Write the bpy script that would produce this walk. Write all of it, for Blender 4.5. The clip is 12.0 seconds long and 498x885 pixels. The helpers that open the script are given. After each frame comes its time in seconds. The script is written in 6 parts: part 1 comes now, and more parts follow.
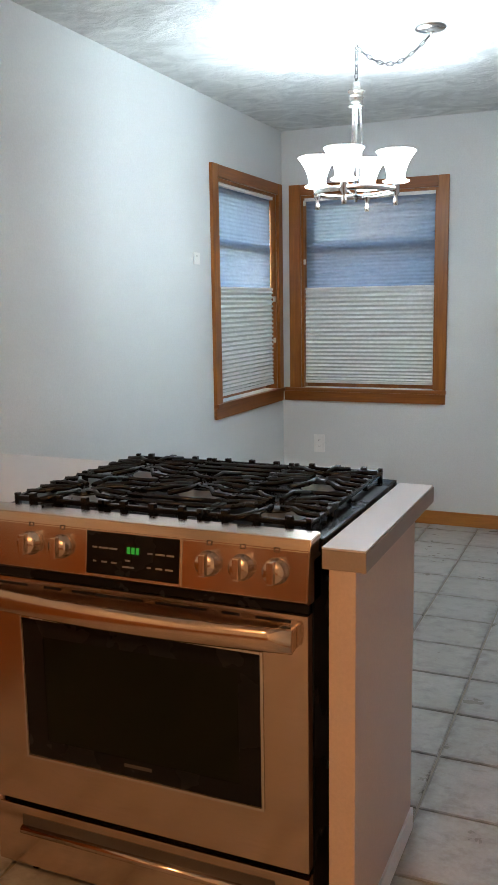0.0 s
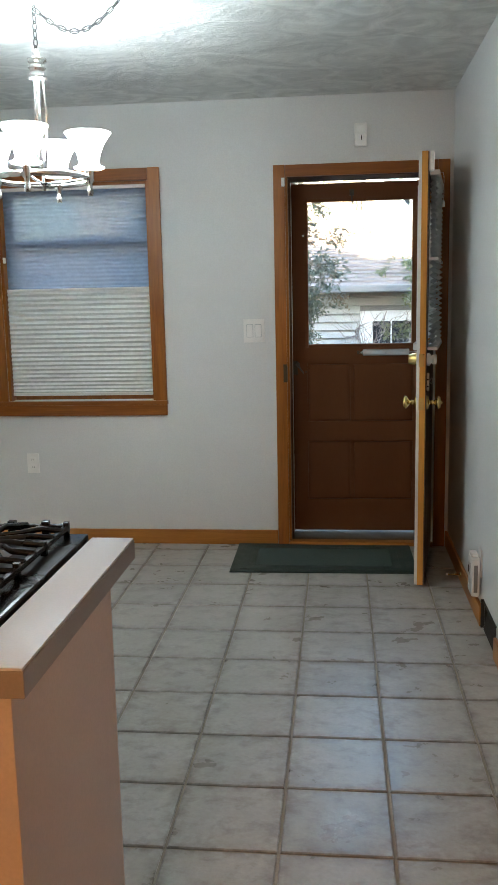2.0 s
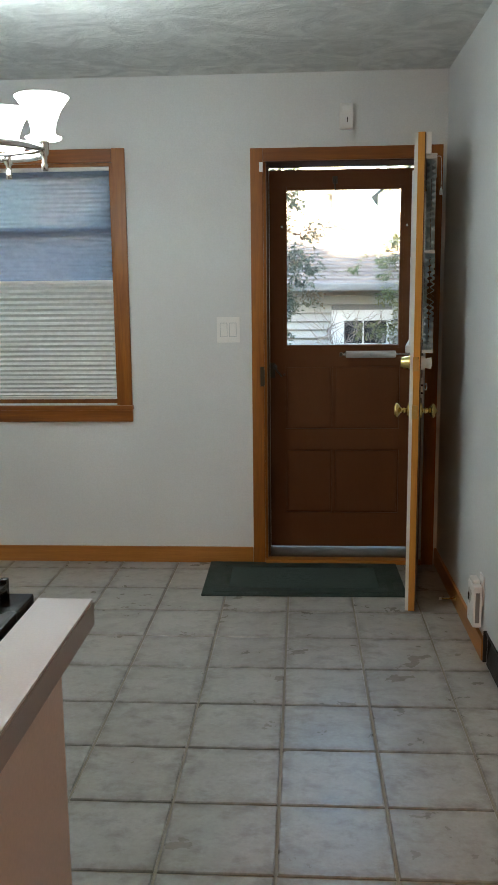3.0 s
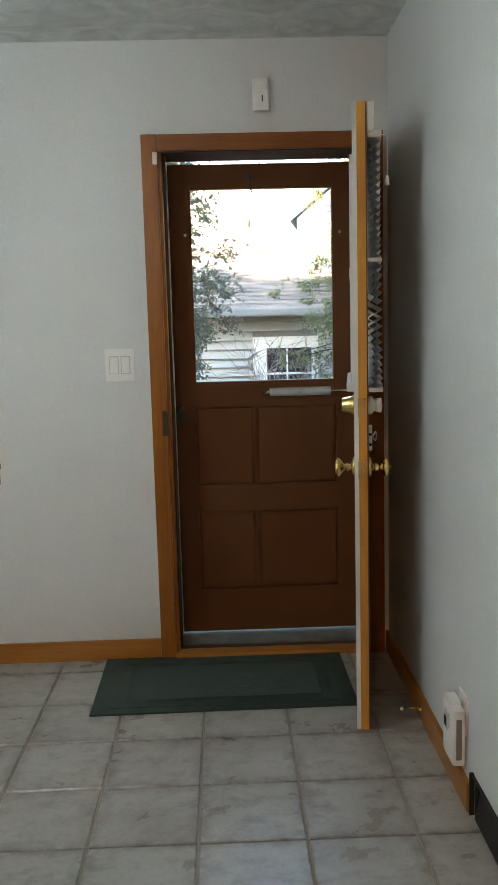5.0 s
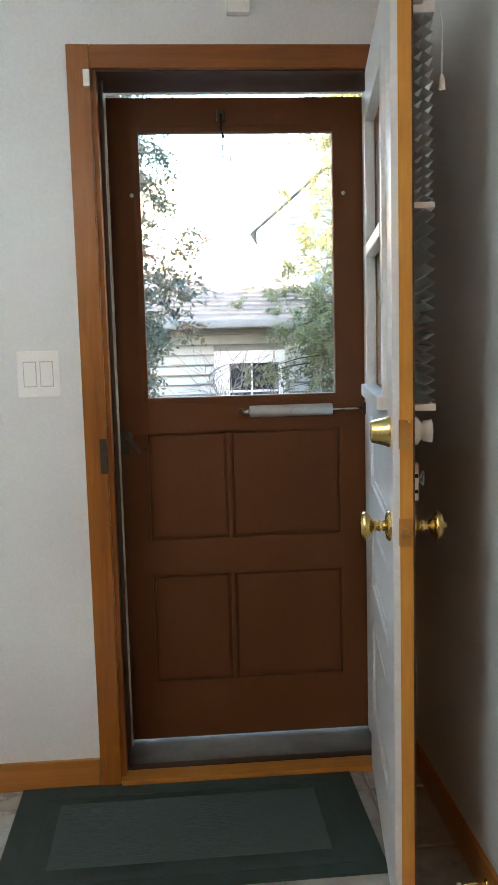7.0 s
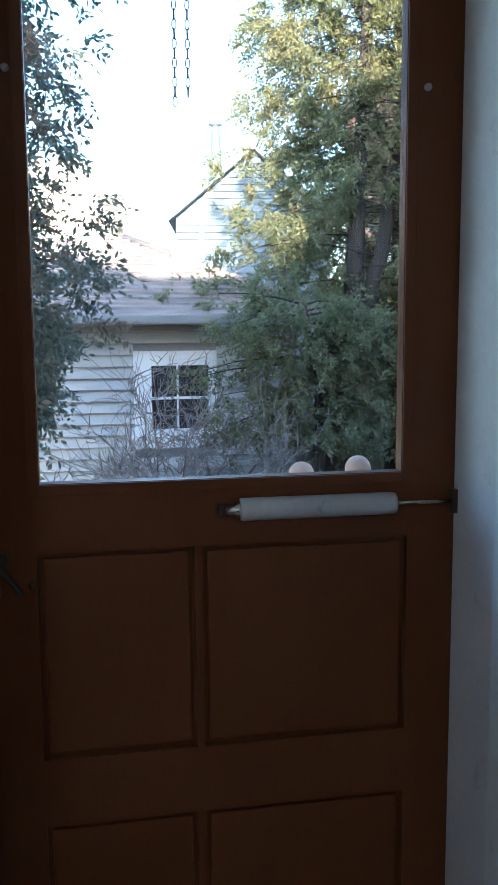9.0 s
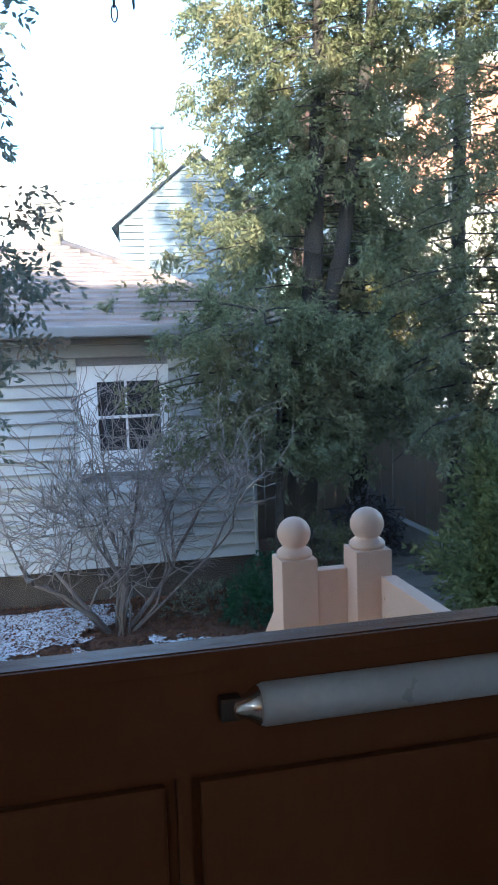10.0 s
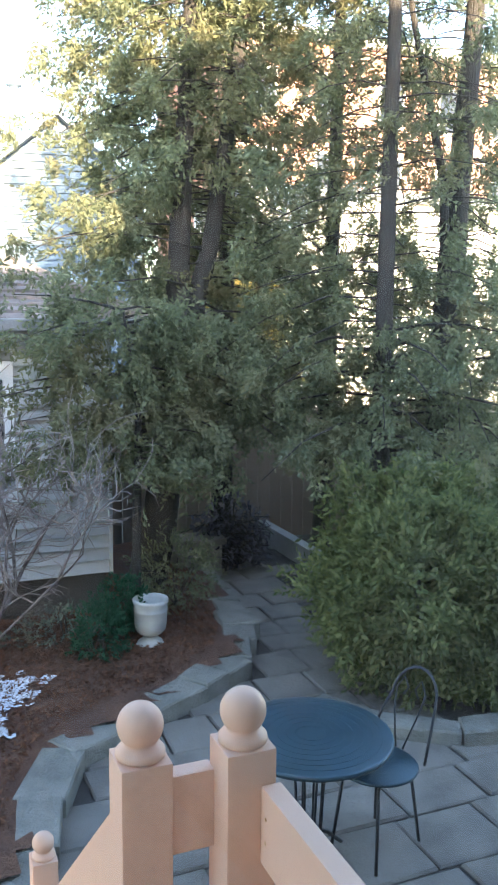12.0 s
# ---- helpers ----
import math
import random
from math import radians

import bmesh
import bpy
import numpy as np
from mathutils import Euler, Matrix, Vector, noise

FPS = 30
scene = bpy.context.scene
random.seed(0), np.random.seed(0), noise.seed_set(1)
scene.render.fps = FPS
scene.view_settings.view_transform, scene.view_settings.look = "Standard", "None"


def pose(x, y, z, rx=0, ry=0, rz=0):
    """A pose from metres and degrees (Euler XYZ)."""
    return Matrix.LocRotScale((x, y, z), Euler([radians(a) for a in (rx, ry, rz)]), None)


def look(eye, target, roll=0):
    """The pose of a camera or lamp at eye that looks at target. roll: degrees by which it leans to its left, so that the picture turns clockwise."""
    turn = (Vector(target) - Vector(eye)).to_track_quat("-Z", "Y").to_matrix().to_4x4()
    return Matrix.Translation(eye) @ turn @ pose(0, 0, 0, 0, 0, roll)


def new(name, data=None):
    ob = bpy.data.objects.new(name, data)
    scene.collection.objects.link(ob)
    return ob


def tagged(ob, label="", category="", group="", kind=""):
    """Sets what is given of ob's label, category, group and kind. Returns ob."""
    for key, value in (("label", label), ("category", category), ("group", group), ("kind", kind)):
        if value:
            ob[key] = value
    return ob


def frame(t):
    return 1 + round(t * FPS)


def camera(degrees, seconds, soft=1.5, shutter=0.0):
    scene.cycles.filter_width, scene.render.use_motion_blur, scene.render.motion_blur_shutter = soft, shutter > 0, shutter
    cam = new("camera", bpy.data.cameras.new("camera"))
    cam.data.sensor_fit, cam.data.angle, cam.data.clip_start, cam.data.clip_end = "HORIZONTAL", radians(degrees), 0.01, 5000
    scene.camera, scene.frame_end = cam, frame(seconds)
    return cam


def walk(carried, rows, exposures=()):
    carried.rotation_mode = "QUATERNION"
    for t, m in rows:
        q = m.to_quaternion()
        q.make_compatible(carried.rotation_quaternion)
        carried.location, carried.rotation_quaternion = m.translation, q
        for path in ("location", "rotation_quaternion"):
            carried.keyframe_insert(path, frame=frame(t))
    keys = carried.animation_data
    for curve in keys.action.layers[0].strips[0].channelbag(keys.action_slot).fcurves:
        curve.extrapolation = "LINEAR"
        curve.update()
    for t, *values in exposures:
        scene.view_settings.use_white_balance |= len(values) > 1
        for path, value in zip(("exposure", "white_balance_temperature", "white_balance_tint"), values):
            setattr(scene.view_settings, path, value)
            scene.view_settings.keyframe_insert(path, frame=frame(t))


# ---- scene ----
cam = camera(32.4, 12.0)
# seconds, stops, kelvin, tint
EXPOSURES = [(0, 4.15, 5900, 7), (1.5, 4.2, 6100, 5), (2.5, 4.0, 6250, 4), (4.5, 3.92, 6400, 3), (5.5, 4.12, 6400, 5), (6.7, 4.5, 6400, 7), (8.5, 3.5, 5150, 8), (9.0, 3.2, 5150, 8), (9.5, 3.0, 5050, 8), (10.2, 2.85, 5100, 9), (10.6, 2.38, 5350, 10), (11.0, 2.0, 5600, 10), (11.5, 3.6, 5850, 12), (12, 3.7, 5850, 12)]
# seconds, eye, target, lean
PATH = [
    (0, (-0.032, -0.165, 1.382), (-0.818, 1.646, 1.062), -0.9),
    (0.5, (0.017, -0.075, 1.386), (-0.61, 1.796, 1.062), -0.8),
    (1, (0.053, 0.039, 1.371), (-0.476, 1.94, 1.043), -0.7),
    (1.5, (0.035, 0.164, 1.373), (-0.356, 2.096, 1.036), -1.1),
    (2, (-0.033, 0.324, 1.398), (-0.242, 2.285, 1.067), -1.2),
    (2.5, (-0.087, 0.495, 1.386), (-0.213, 2.461, 1.042), -0.7),
    (2.7, (-0.106, 0.589, 1.385), (-0.231, 2.555, 1.042), -0.6),
    (4.3, (-0.148, 1.306, 1.39), (-0.144, 3.287, 1.115), -1.7),
    (4.5, (-0.147, 1.407, 1.368), (-0.086, 3.387, 1.095), -1.4),
    (5, (-0.079, 1.656, 1.374), (-0.03, 3.636, 1.098), -1.5),
    (5.5, (-0.061, 1.882, 1.349), (0.005, 3.86, 1.065), -1.2),
    (6, (-0.087, 2.15, 1.362), (-0.016, 4.13, 1.087), -1.7),
    (6.5, (-0.068, 2.411, 1.329), (-0.007, 4.393, 1.063), -1.8),
    (6.7, (-0.082, 2.496, 1.291), (0.009, 4.48, 1.06), -1.7),
    (8.5, (-0.124, 3.659, 1.359), (0.201, 5.616, 1.104), -0.7),
    (9, (-0.119, 3.978, 1.359), (0.234, 5.93, 1.107), -0.4),
    (9.5, (-0.107, 4.313, 1.389), (0.28, 6.26, 1.146), -1.5),
    (10, (-0.06, 4.635, 1.386), (0.408, 6.565, 1.149), -1.7),
    (10.5, (0.041, 4.918, 1.414), (0.559, 6.838, 1.199), -1.8),
    (10.8, (0.055, 5.045, 1.421), (0.6465, 6.944, 1.219), -1.1),
    (11, (0.061, 5.115, 1.427), (0.755, 6.978, 1.212), -0.7),
    (11.3, (0.077, 5.205, 1.468), (0.825, 7.048, 1.246), -0.1),
    (11.5, (0.088, 5.245, 1.5), (0.853, 7.079, 1.267), 0.3),
    (12, (0.158, 5.272, 1.626), (0.925, 7.093, 1.32), 0.7),
]
walk(cam, [(t, look(eye, target, roll)) for t, eye, target, roll in PATH], EXPOSURES)

# ---- world, sun, exposure ----
world = bpy.data.worlds.new("sky")
scene.world = world
world.use_nodes = True
wn = world.node_tree
sky = wn.nodes.new("ShaderNodeTexSky")
sky.sky_type = "NISHITA"
sky.sun_disc = False
sky.sun_elevation = radians(12)
sky.sun_rotation = radians(187)
wn.links.new(sky.outputs[0], wn.nodes["Background"].inputs[0])
wn.nodes["Background"].inputs[1].default_value = 0.15

sun = new("sun", bpy.data.lights.new("sun", "SUN"))
sun.data.energy = 3.6
sun.data.angle = radians(0.5)
sun.data.color = (1.0, 0.74, 0.44)
sun.matrix_world = look((-1.2, -9.9, 2.13), (0, 0, 0))

KITCHEN_WATTS = 10.2
BULB, SHADE_GLOW = 11.0, 1.95


# ---- materials ----
def nodes_of(name):
    m = bpy.data.materials.new(name)
    m.use_nodes = True
    nt = m.node_tree
    return m, nt, nt.nodes["Principled BSDF"]


def mixed(nt, a, b, fac):
    n = nt.nodes.new("ShaderNodeMix")
    n.data_type = "RGBA"
    for sock, v in ((n.inputs[6], a), (n.inputs[7], b)):
        if isinstance(v, tuple):
            sock.default_value = (*v, 1)
        else:
            nt.links.new(v, sock)
    if isinstance(fac, float):
        n.inputs[0].default_value = fac
    else:
        nt.links.new(fac, n.inputs[0])
    return n.outputs[2]


def coords(nt, scale=(1, 1, 1), shuffle=False):
    tc = nt.nodes.new("ShaderNodeTexCoord")
    mp = nt.nodes.new("ShaderNodeMapping")
    mp.inputs["Scale"].default_value = scale
    nt.links.new(tc.outputs["Object"], mp.inputs["Vector"])
    if shuffle:
        oi = nt.nodes.new("ShaderNodeObjectInfo")
        mul = nt.nodes.new("ShaderNodeVectorMath")
        mul.operation = "SCALE"
        mul.inputs[0].default_value = (37.0, 19.0, 53.0)
        nt.links.new(oi.outputs["Random"], mul.inputs["Scale"])
        nt.links.new(mul.outputs[0], mp.inputs["Location"])
    return mp.outputs[0]


def noise_of(nt, vec, scale, detail=4.0, rough=0.55, lo=0.35, hi=0.65, distort=0.0):
    n = nt.nodes.new("ShaderNodeTexNoise")
    n.inputs["Scale"].default_value = scale
    n.inputs["Detail"].default_value = detail
    n.inputs["Roughness"].default_value = rough
    n.inputs["Distortion"].default_value = distort
    nt.links.new(vec, n.inputs["Vector"])
    r = nt.nodes.new("ShaderNodeMapRange")
    r.inputs[1].default_value, r.inputs[2].default_value = lo, hi
    nt.links.new(n.outputs["Fac"], r.inputs[0])
    return r.outputs[0]


def bumped(nt, bsdf, height, strength, distance=0.002):
    b = nt.nodes.new("ShaderNodeBump")
    b.inputs["Strength"].default_value = strength
    b.inputs["Distance"].default_value = distance
    nt.links.new(height, b.inputs["Height"])
    nt.links.new(b.outputs[0], bsdf.inputs["Normal"])


def surface(name, dark, light, rough=0.5, metal=0.0, big=3.0, fine=60.0, bump=0.15, dist=0.001, stretch=(1, 1, 1), shuffle=False, spec=0.5, wear=None):
    """A surface with slow and fine variation of colour, roughness and relief."""
    m, nt, b = nodes_of(name)
    v = coords(nt, stretch, shuffle)
    slow = noise_of(nt, v, big)
    quick = noise_of(nt, v, fine, 5.0, 0.6)
    col = mixed(nt, dark, light, slow)
    mid = tuple((p + q) / 2 * 0.86 for p, q in zip(dark, light))
    f = nt.nodes.new("ShaderNodeMath")
    f.operation = "MULTIPLY"
    f.inputs[1].default_value = 0.45
    nt.links.new(quick, f.inputs[0])
    col = mixed(nt, col, mid, f.outputs[0])
    if wear:
        col = mixed(nt, col, wear, noise_of(nt, v, big * 4.7, 6.0, 0.7, 0.62, 0.75))
    nt.links.new(col, b.inputs["Base Color"])
    rr = nt.nodes.new("ShaderNodeMapRange")
    rr.inputs[3].default_value, rr.inputs[4].default_value = max(0.02, rough - 0.08), min(1, rough + 0.1)
    nt.links.new(slow, rr.inputs[0])
    nt.links.new(rr.outputs[0], b.inputs["Roughness"])
    b.inputs["Metallic"].default_value = metal
    b.inputs["Specular IOR Level"].default_value = spec
    if bump:
        bumped(nt, b, quick, bump, dist)
    return m


def wood(name, dark, light, axis, rough=0.35, shuffle=True, streak=26.0):
    """Stained wood with its grain along one axis."""
    st = [1.0, 1.0, 1.0]
    st["xyz".index(axis)] = 0.06
    m, nt, b = nodes_of(name)
    v = coords(nt, tuple(st), shuffle)
    grain = noise_of(nt, v, streak, 6.0, 0.62, 0.3, 0.7, 0.6)
    fine = noise_of(nt, v, streak * 7, 3.0, 0.6, 0.3, 0.75)
    slow = noise_of(nt, coords(nt, (1, 1, 1), shuffle), 5.0)
    col = mixed(nt, dark, light, grain)
    half = nt.nodes.new("ShaderNodeMath")
    half.operation = "MULTIPLY"
    half.inputs[1].default_value = 0.4
    nt.links.new(fine, half.inputs[0])
    col = mixed(nt, col, tuple(c * 0.62 for c in dark), half.outputs[0])
    q = nt.nodes.new("ShaderNodeMath")
    q.operation = "MULTIPLY"
    q.inputs[1].default_value = 0.35
    nt.links.new(slow, q.inputs[0])
    col = mixed(nt, col, dark, q.outputs[0])
    nt.links.new(col, b.inputs["Base Color"])
    b.inputs["Roughness"].default_value = rough
    bumped(nt, b, fine, 0.12, 0.0006)
    return m


def ceiling_paint():
    """Off-white ceiling with a trowelled swirl relief."""
    m, nt, b = nodes_of("trowelled_ceiling")
    v = coords(nt)
    swirl = noise_of(nt, coords(nt, (0.9, 1.15, 1)), 5.5, 4.0, 0.6, 0.36, 0.66, 1.8)
    ridge = noise_of(nt, coords(nt, (1, 1.3, 1)), 20.0, 4.0, 0.6, 0.3, 0.75, 1.0)
    col = mixed(nt, (0.50, 0.51, 0.49), (0.70, 0.71, 0.68), swirl)
    nt.links.new(col, b.inputs["Base Color"])
    b.inputs["Roughness"].default_value = 0.55
    add = nt.nodes.new("ShaderNodeMath")
    add.operation = "ADD"
    nt.links.new(swirl, add.inputs[0])
    nt.links.new(ridge, add.inputs[1])
    bumped(nt, b, add.outputs[0], 0.32, 0.006)
    return m


def tile_stone():
    """Glazed floor tile, grey-beige with cloudy grey stains that differ from tile to tile."""
    m, nt, b = nodes_of("glazed_tile")
    v = coords(nt, (1, 1, 1), True)
    cloud = noise_of(nt, v, 6.5, 5.0, 0.62, 0.34, 0.68, 0.25)
    stain = noise_of(nt, coords(nt, (1, 1.25, 1), True), 13.0, 6.0, 0.66, 0.50, 0.86, 0.15)
    # dirt gathered along the worn edges of each tile
    tc = nt.nodes.new("ShaderNodeTexCoord")
    sub = nt.nodes.new("ShaderNodeVectorMath")
    sub.operation = "SUBTRACT"
    sub.inputs[1].default_value = (0.14375, 0.14375, 0)
    nt.links.new(tc.outputs["Object"], sub.inputs[0])
    ab = nt.nodes.new("ShaderNodeVectorMath")
    ab.operation = "ABSOLUTE"
    nt.links.new(sub.outputs[0], ab.inputs[0])
    sx = nt.nodes.new("ShaderNodeSeparateXYZ")
    nt.links.new(ab.outputs[0], sx.inputs[0])
    far = nt.nodes.new("ShaderNodeMath")
    far.operation = "MAXIMUM"
    nt.links.new(sx.outputs[0], far.inputs[0])
    nt.links.new(sx.outputs[1], far.inputs[1])
    rim = nt.nodes.new("ShaderNodeMapRange")
    rim.inputs[1].default_value, rim.inputs[2].default_value = 0.105, 0.146
    nt.links.new(far.outputs[0], rim.inputs[0])
    edge = nt.nodes.new("ShaderNodeMath")
    edge.operation = "MULTIPLY"
    nt.links.new(rim.outputs[0], edge.inputs[0])
    nt.links.new(noise_of(nt, v, 18.0, 5.0, 0.62, 0.36, 0.72), edge.inputs[1])
    speck = noise_of(nt, v, 70.0, 4.0, 0.6, 0.35, 0.7)
    oi = nt.nodes.new("ShaderNodeObjectInfo")
    base = mixed(nt, (0.29, 0.272, 0.24), (0.37, 0.348, 0.308), oi.outputs["Random"])
    col = mixed(nt, base, (0.44, 0.425, 0.40), cloud)
    col = mixed(nt, col, (0.17, 0.15, 0.125), stain)
    col = mixed(nt, col, (0.15, 0.13, 0.10), edge.outputs[0])
    k = nt.nodes.new("ShaderNodeMath")
    k.operation = "MULTIPLY"
    k.inputs[1].default_value = 0.25
    nt.links.new(speck, k.inputs[0])
    col = mixed(nt, col, (0.22, 0.205, 0.18), k.outputs[0])
    nt.links.new(col, b.inputs["Base Color"])
    r = nt.nodes.new("ShaderNodeMapRange")
    r.inputs[3].default_value, r.inputs[4].default_value = 0.26, 0.42
    nt.links.new(cloud, r.inputs[0])
    nt.links.new(r.outputs[0], b.inputs["Roughness"])
    bumped(nt, b, noise_of(nt, v, 14.0, 4.0, 0.6), 0.3, 0.0015)
    return m


def brushed(name, base, axis, rough=0.3):
    """Brushed metal with fine streaks along an axis."""
    st = [1.0, 1.0, 1.0]
    st["xyz".index(axis)] = 0.03
    m, nt, b = nodes_of(name)
    v = coords(nt, tuple(st))
    streak = noise_of(nt, v, 420.0, 3.0, 0.6, 0.3, 0.7)
    smear = noise_of(nt, coords(nt), 2.5, 2.0)
    nt.links.new(mixed(nt, tuple(c * 0.9 for c in base), base, streak), b.inputs["Base Color"])
    b.inputs["Metallic"].default_value = 1.0
    r = nt.nodes.new("ShaderNodeMapRange")
    r.inputs[3].default_value, r.inputs[4].default_value = rough - 0.06, rough + 0.08
    nt.links.new(smear, r.inputs[0])
    nt.links.new(r.outputs[0], b.inputs["Roughness"])
    return m


def glass(name, tint=(1, 1, 1), clear=0.93):
    """Thin clear pane: see-through with a gloss that grows at a slant."""
    m = bpy.data.materials.new(name)
    m.use_nodes = True
    nt = m.node_tree
    nt.nodes.clear()
    out = nt.nodes.new("ShaderNodeOutputMaterial")
    tr = nt.nodes.new("ShaderNodeBsdfTransparent")
    tr.inputs[0].default_value = (*(c * clear for c in tint), 1)
    gl = nt.nodes.new("ShaderNodeBsdfGlossy")
    gl.inputs["Roughness"].default_value = 0.02
    lw = nt.nodes.new("ShaderNodeLayerWeight")
    pw = nt.nodes.new("ShaderNodeMath")
    pw.operation = "POWER"
    pw.inputs[1].default_value = 4.0
    nt.links.new(lw.outputs["Facing"], pw.inputs[0])
    sc = nt.nodes.new("ShaderNodeMath")
    sc.operation = "MULTIPLY_ADD"
    sc.inputs[1].default_value, sc.inputs[2].default_value = 0.6, 0.03
    nt.links.new(pw.outputs[0], sc.inputs[0])
    mx = nt.nodes.new("ShaderNodeMixShader")
    nt.links.new(sc.outputs[0], mx.inputs[0])
    nt.links.new(tr.outputs[0], mx.inputs[1])
    nt.links.new(gl.outputs[0], mx.inputs[2])
    nt.links.new(mx.outputs[0], out.inputs[0])
    return m


def cloth(name, colour, see=0.0, pass_light=0.4):
    """Thin fabric: partly lets light through, partly open weave."""
    m = bpy.data.materials.new(name)
    m.use_nodes = True
    nt = m.node_tree
    nt.nodes.clear()
    out = nt.nodes.new("ShaderNodeOutputMaterial")
    v = coords(nt)
    col = mixed(nt, tuple(c * 0.9 for c in colour), colour, noise_of(nt, v, 40.0))
    df = nt.nodes.new("ShaderNodeBsdfDiffuse")
    tl = nt.nodes.new("ShaderNodeBsdfTranslucent")
    nt.links.new(col, df.inputs[0])
    nt.links.new(col, tl.inputs[0])
    mx = nt.nodes.new("ShaderNodeMixShader")
    mx.inputs[0].default_value = pass_light
    nt.links.new(df.outputs[0], mx.inputs[1])
    nt.links.new(tl.outputs[0], mx.inputs[2])
    last = mx
    if see:
        tr = nt.nodes.new("ShaderNodeBsdfTransparent")
        last = nt.nodes.new("ShaderNodeMixShader")
        last.inputs[0].default_value = see
        nt.links.new(mx.outputs[0], last.inputs[1])
        nt.links.new(tr.outputs[0], last.inputs[2])
    nt.links.new(last.outputs[0], out.inputs[0])
    return m


def leafy(name, dark, light, dry=None):
    """Foliage: each leaf its own green, with some light coming through."""
    m = bpy.data.materials.new(name)
    m.use_nodes = True
    nt = m.node_tree
    nt.nodes.clear()
    out = nt.nodes.new("ShaderNodeOutputMaterial")
    geo = nt.nodes.new("ShaderNodeNewGeometry")
    col = mixed(nt, dark, light, geo.outputs["Random Per Island"])
    if dry:
        col = mixed(nt, col, dry, noise_of(nt, coords(nt), 1.6, 4.0, 0.6, 0.5, 0.7))
    df = nt.nodes.new("ShaderNodeBsdfDiffuse")
    tl = nt.nodes.new("ShaderNodeBsdfTranslucent")
    nt.links.new(col, df.inputs[0])
    nt.links.new(col, tl.inputs[0])
    mx = nt.nodes.new("ShaderNodeMixShader")
    mx.inputs[0].default_value = 0.5
    nt.links.new(df.outputs[0], mx.inputs[1])
    nt.links.new(tl.outputs[0], mx.inputs[2])
    nt.links.new(mx.outputs[0], out.inputs[0])
    return m


def glowing(name, colour, strength, base=(0.8, 0.8, 0.8)):
    m, nt, b = nodes_of(name)
    b.inputs["Base Color"].default_value = (*base, 1)
    b.inputs["Emission Color"].default_value = (*colour, 1)
    b.inputs["Emission Strength"].default_value = strength
    return m


WALL = surface("wall_paint", (0.66, 0.68, 0.67), (0.71, 0.73, 0.72), 0.6, 0, 1.2, 120, 0.04, 0.0008)
CEIL = ceiling_paint()
TILE = tile_stone()
GROUT = surface("grout", (0.25, 0.22, 0.175), (0.35, 0.31, 0.25), 0.9, 0, 3, 150, 0.4)
OAK_X = wood("orange_wood_x", (0.33, 0.125, 0.020), (0.50, 0.21, 0.038), "x")
OAK_Y = wood("orange_wood_y", (0.33, 0.125, 0.020), (0.50, 0.21, 0.038), "y")
OAK_Z = wood("orange_wood_z", (0.33, 0.125, 0.020), (0.50, 0.21, 0.038), "z")
RED_X = wood("red_wood_x", (0.19, 0.056, 0.006), (0.35, 0.118, 0.015), "x")
RED_Y = wood("red_wood_y", (0.17, 0.050, 0.007), (0.30, 0.100, 0.015), "y")
RED_Z = wood("red_wood_z", (0.22, 0.068, 0.007), (0.41, 0.148, 0.018), "z")
LEAF_EDGE = wood("door_edge_wood", (0.52, 0.22, 0.030), (0.68, 0.33, 0.055), "z", 0.4)
BROWN = surface("brown_paint", (0.108, 0.038, 0.012), (0.134, 0.048, 0.015), 0.45, 0, 2.5, 90, 0.2, 0.0008, (1, 1, 0.25), spec=0.25)
DARK_BROWN = surface("dark_brown_paint", (0.045, 0.02, 0.012), (0.06, 0.027, 0.016), 0.45, 0, 2.5, 90, 0.2, 0.0008)
OLD_WHITE = surface("weathered_white_paint", (0.62, 0.63, 0.62), (0.74, 0.75, 0.74), 0.45, 0, 3, 60, 0.35, 0.001, wear=(0.46, 0.45, 0.40))
WHITE_PLASTIC = surface("white_plastic", (0.80, 0.80, 0.77), (0.86, 0.86, 0.83), 0.35, 0, 6, 200, 0.03)
GREY_SILL = surface("weathered_sill", (0.10, 0.10, 0.095), (0.20, 0.20, 0.19), 0.85, 0, 6, 60, 0.5, wear=(0.10, 0.10, 0.095))
PANE = glass("clear_pane")
SHEER = cloth("sheer_grey_fabric", (0.27, 0.335, 0.45), 0.012, 0.40)
COMB = cloth("white_honeycomb_fabric", (0.82, 0.84, 0.82), 0.0, 0.12)
STEEL = brushed("brushed_steel", (0.63, 0.51, 0.42), "x", 0.17)
CHROME = brushed("satin_nickel", (0.72, 0.71, 0.68), "z", 0.22)
BRASS = surface("polished_brass", (0.70, 0.50, 0.16), (0.82, 0.62, 0.24), 0.14, 1.0, 8, 120, 0.05)
OLD_BRASS = surface("dull_brass", (0.42, 0.27, 0.09), (0.55, 0.36, 0.13), 0.35, 1.0, 20, 120, 0.2, wear=(0.2, 0.13, 0.06))
BLACK = surface("black_enamel", (0.006, 0.006, 0.007), (0.010, 0.010, 0.011), 0.25, 0, 5, 150, 0.05, spec=0.14)
IRON = surface("cast_iron", (0.005, 0.005, 0.006), (0.009, 0.009, 0.010), 0.22, 0, 8, 240, 0.2, 0.0004, spec=0.35)
OVEN_GLASS = surface("dark_oven_glass", (0.005, 0.006, 0.003), (0.008, 0.009, 0.005), 0.06, 0, 2, 30, 0.0, spec=0.12)
ALUMINIUM = surface("burner_metal", (0.42, 0.42, 0.42), (0.55, 0.55, 0.55), 0.35, 1.0, 20, 150, 0.1)
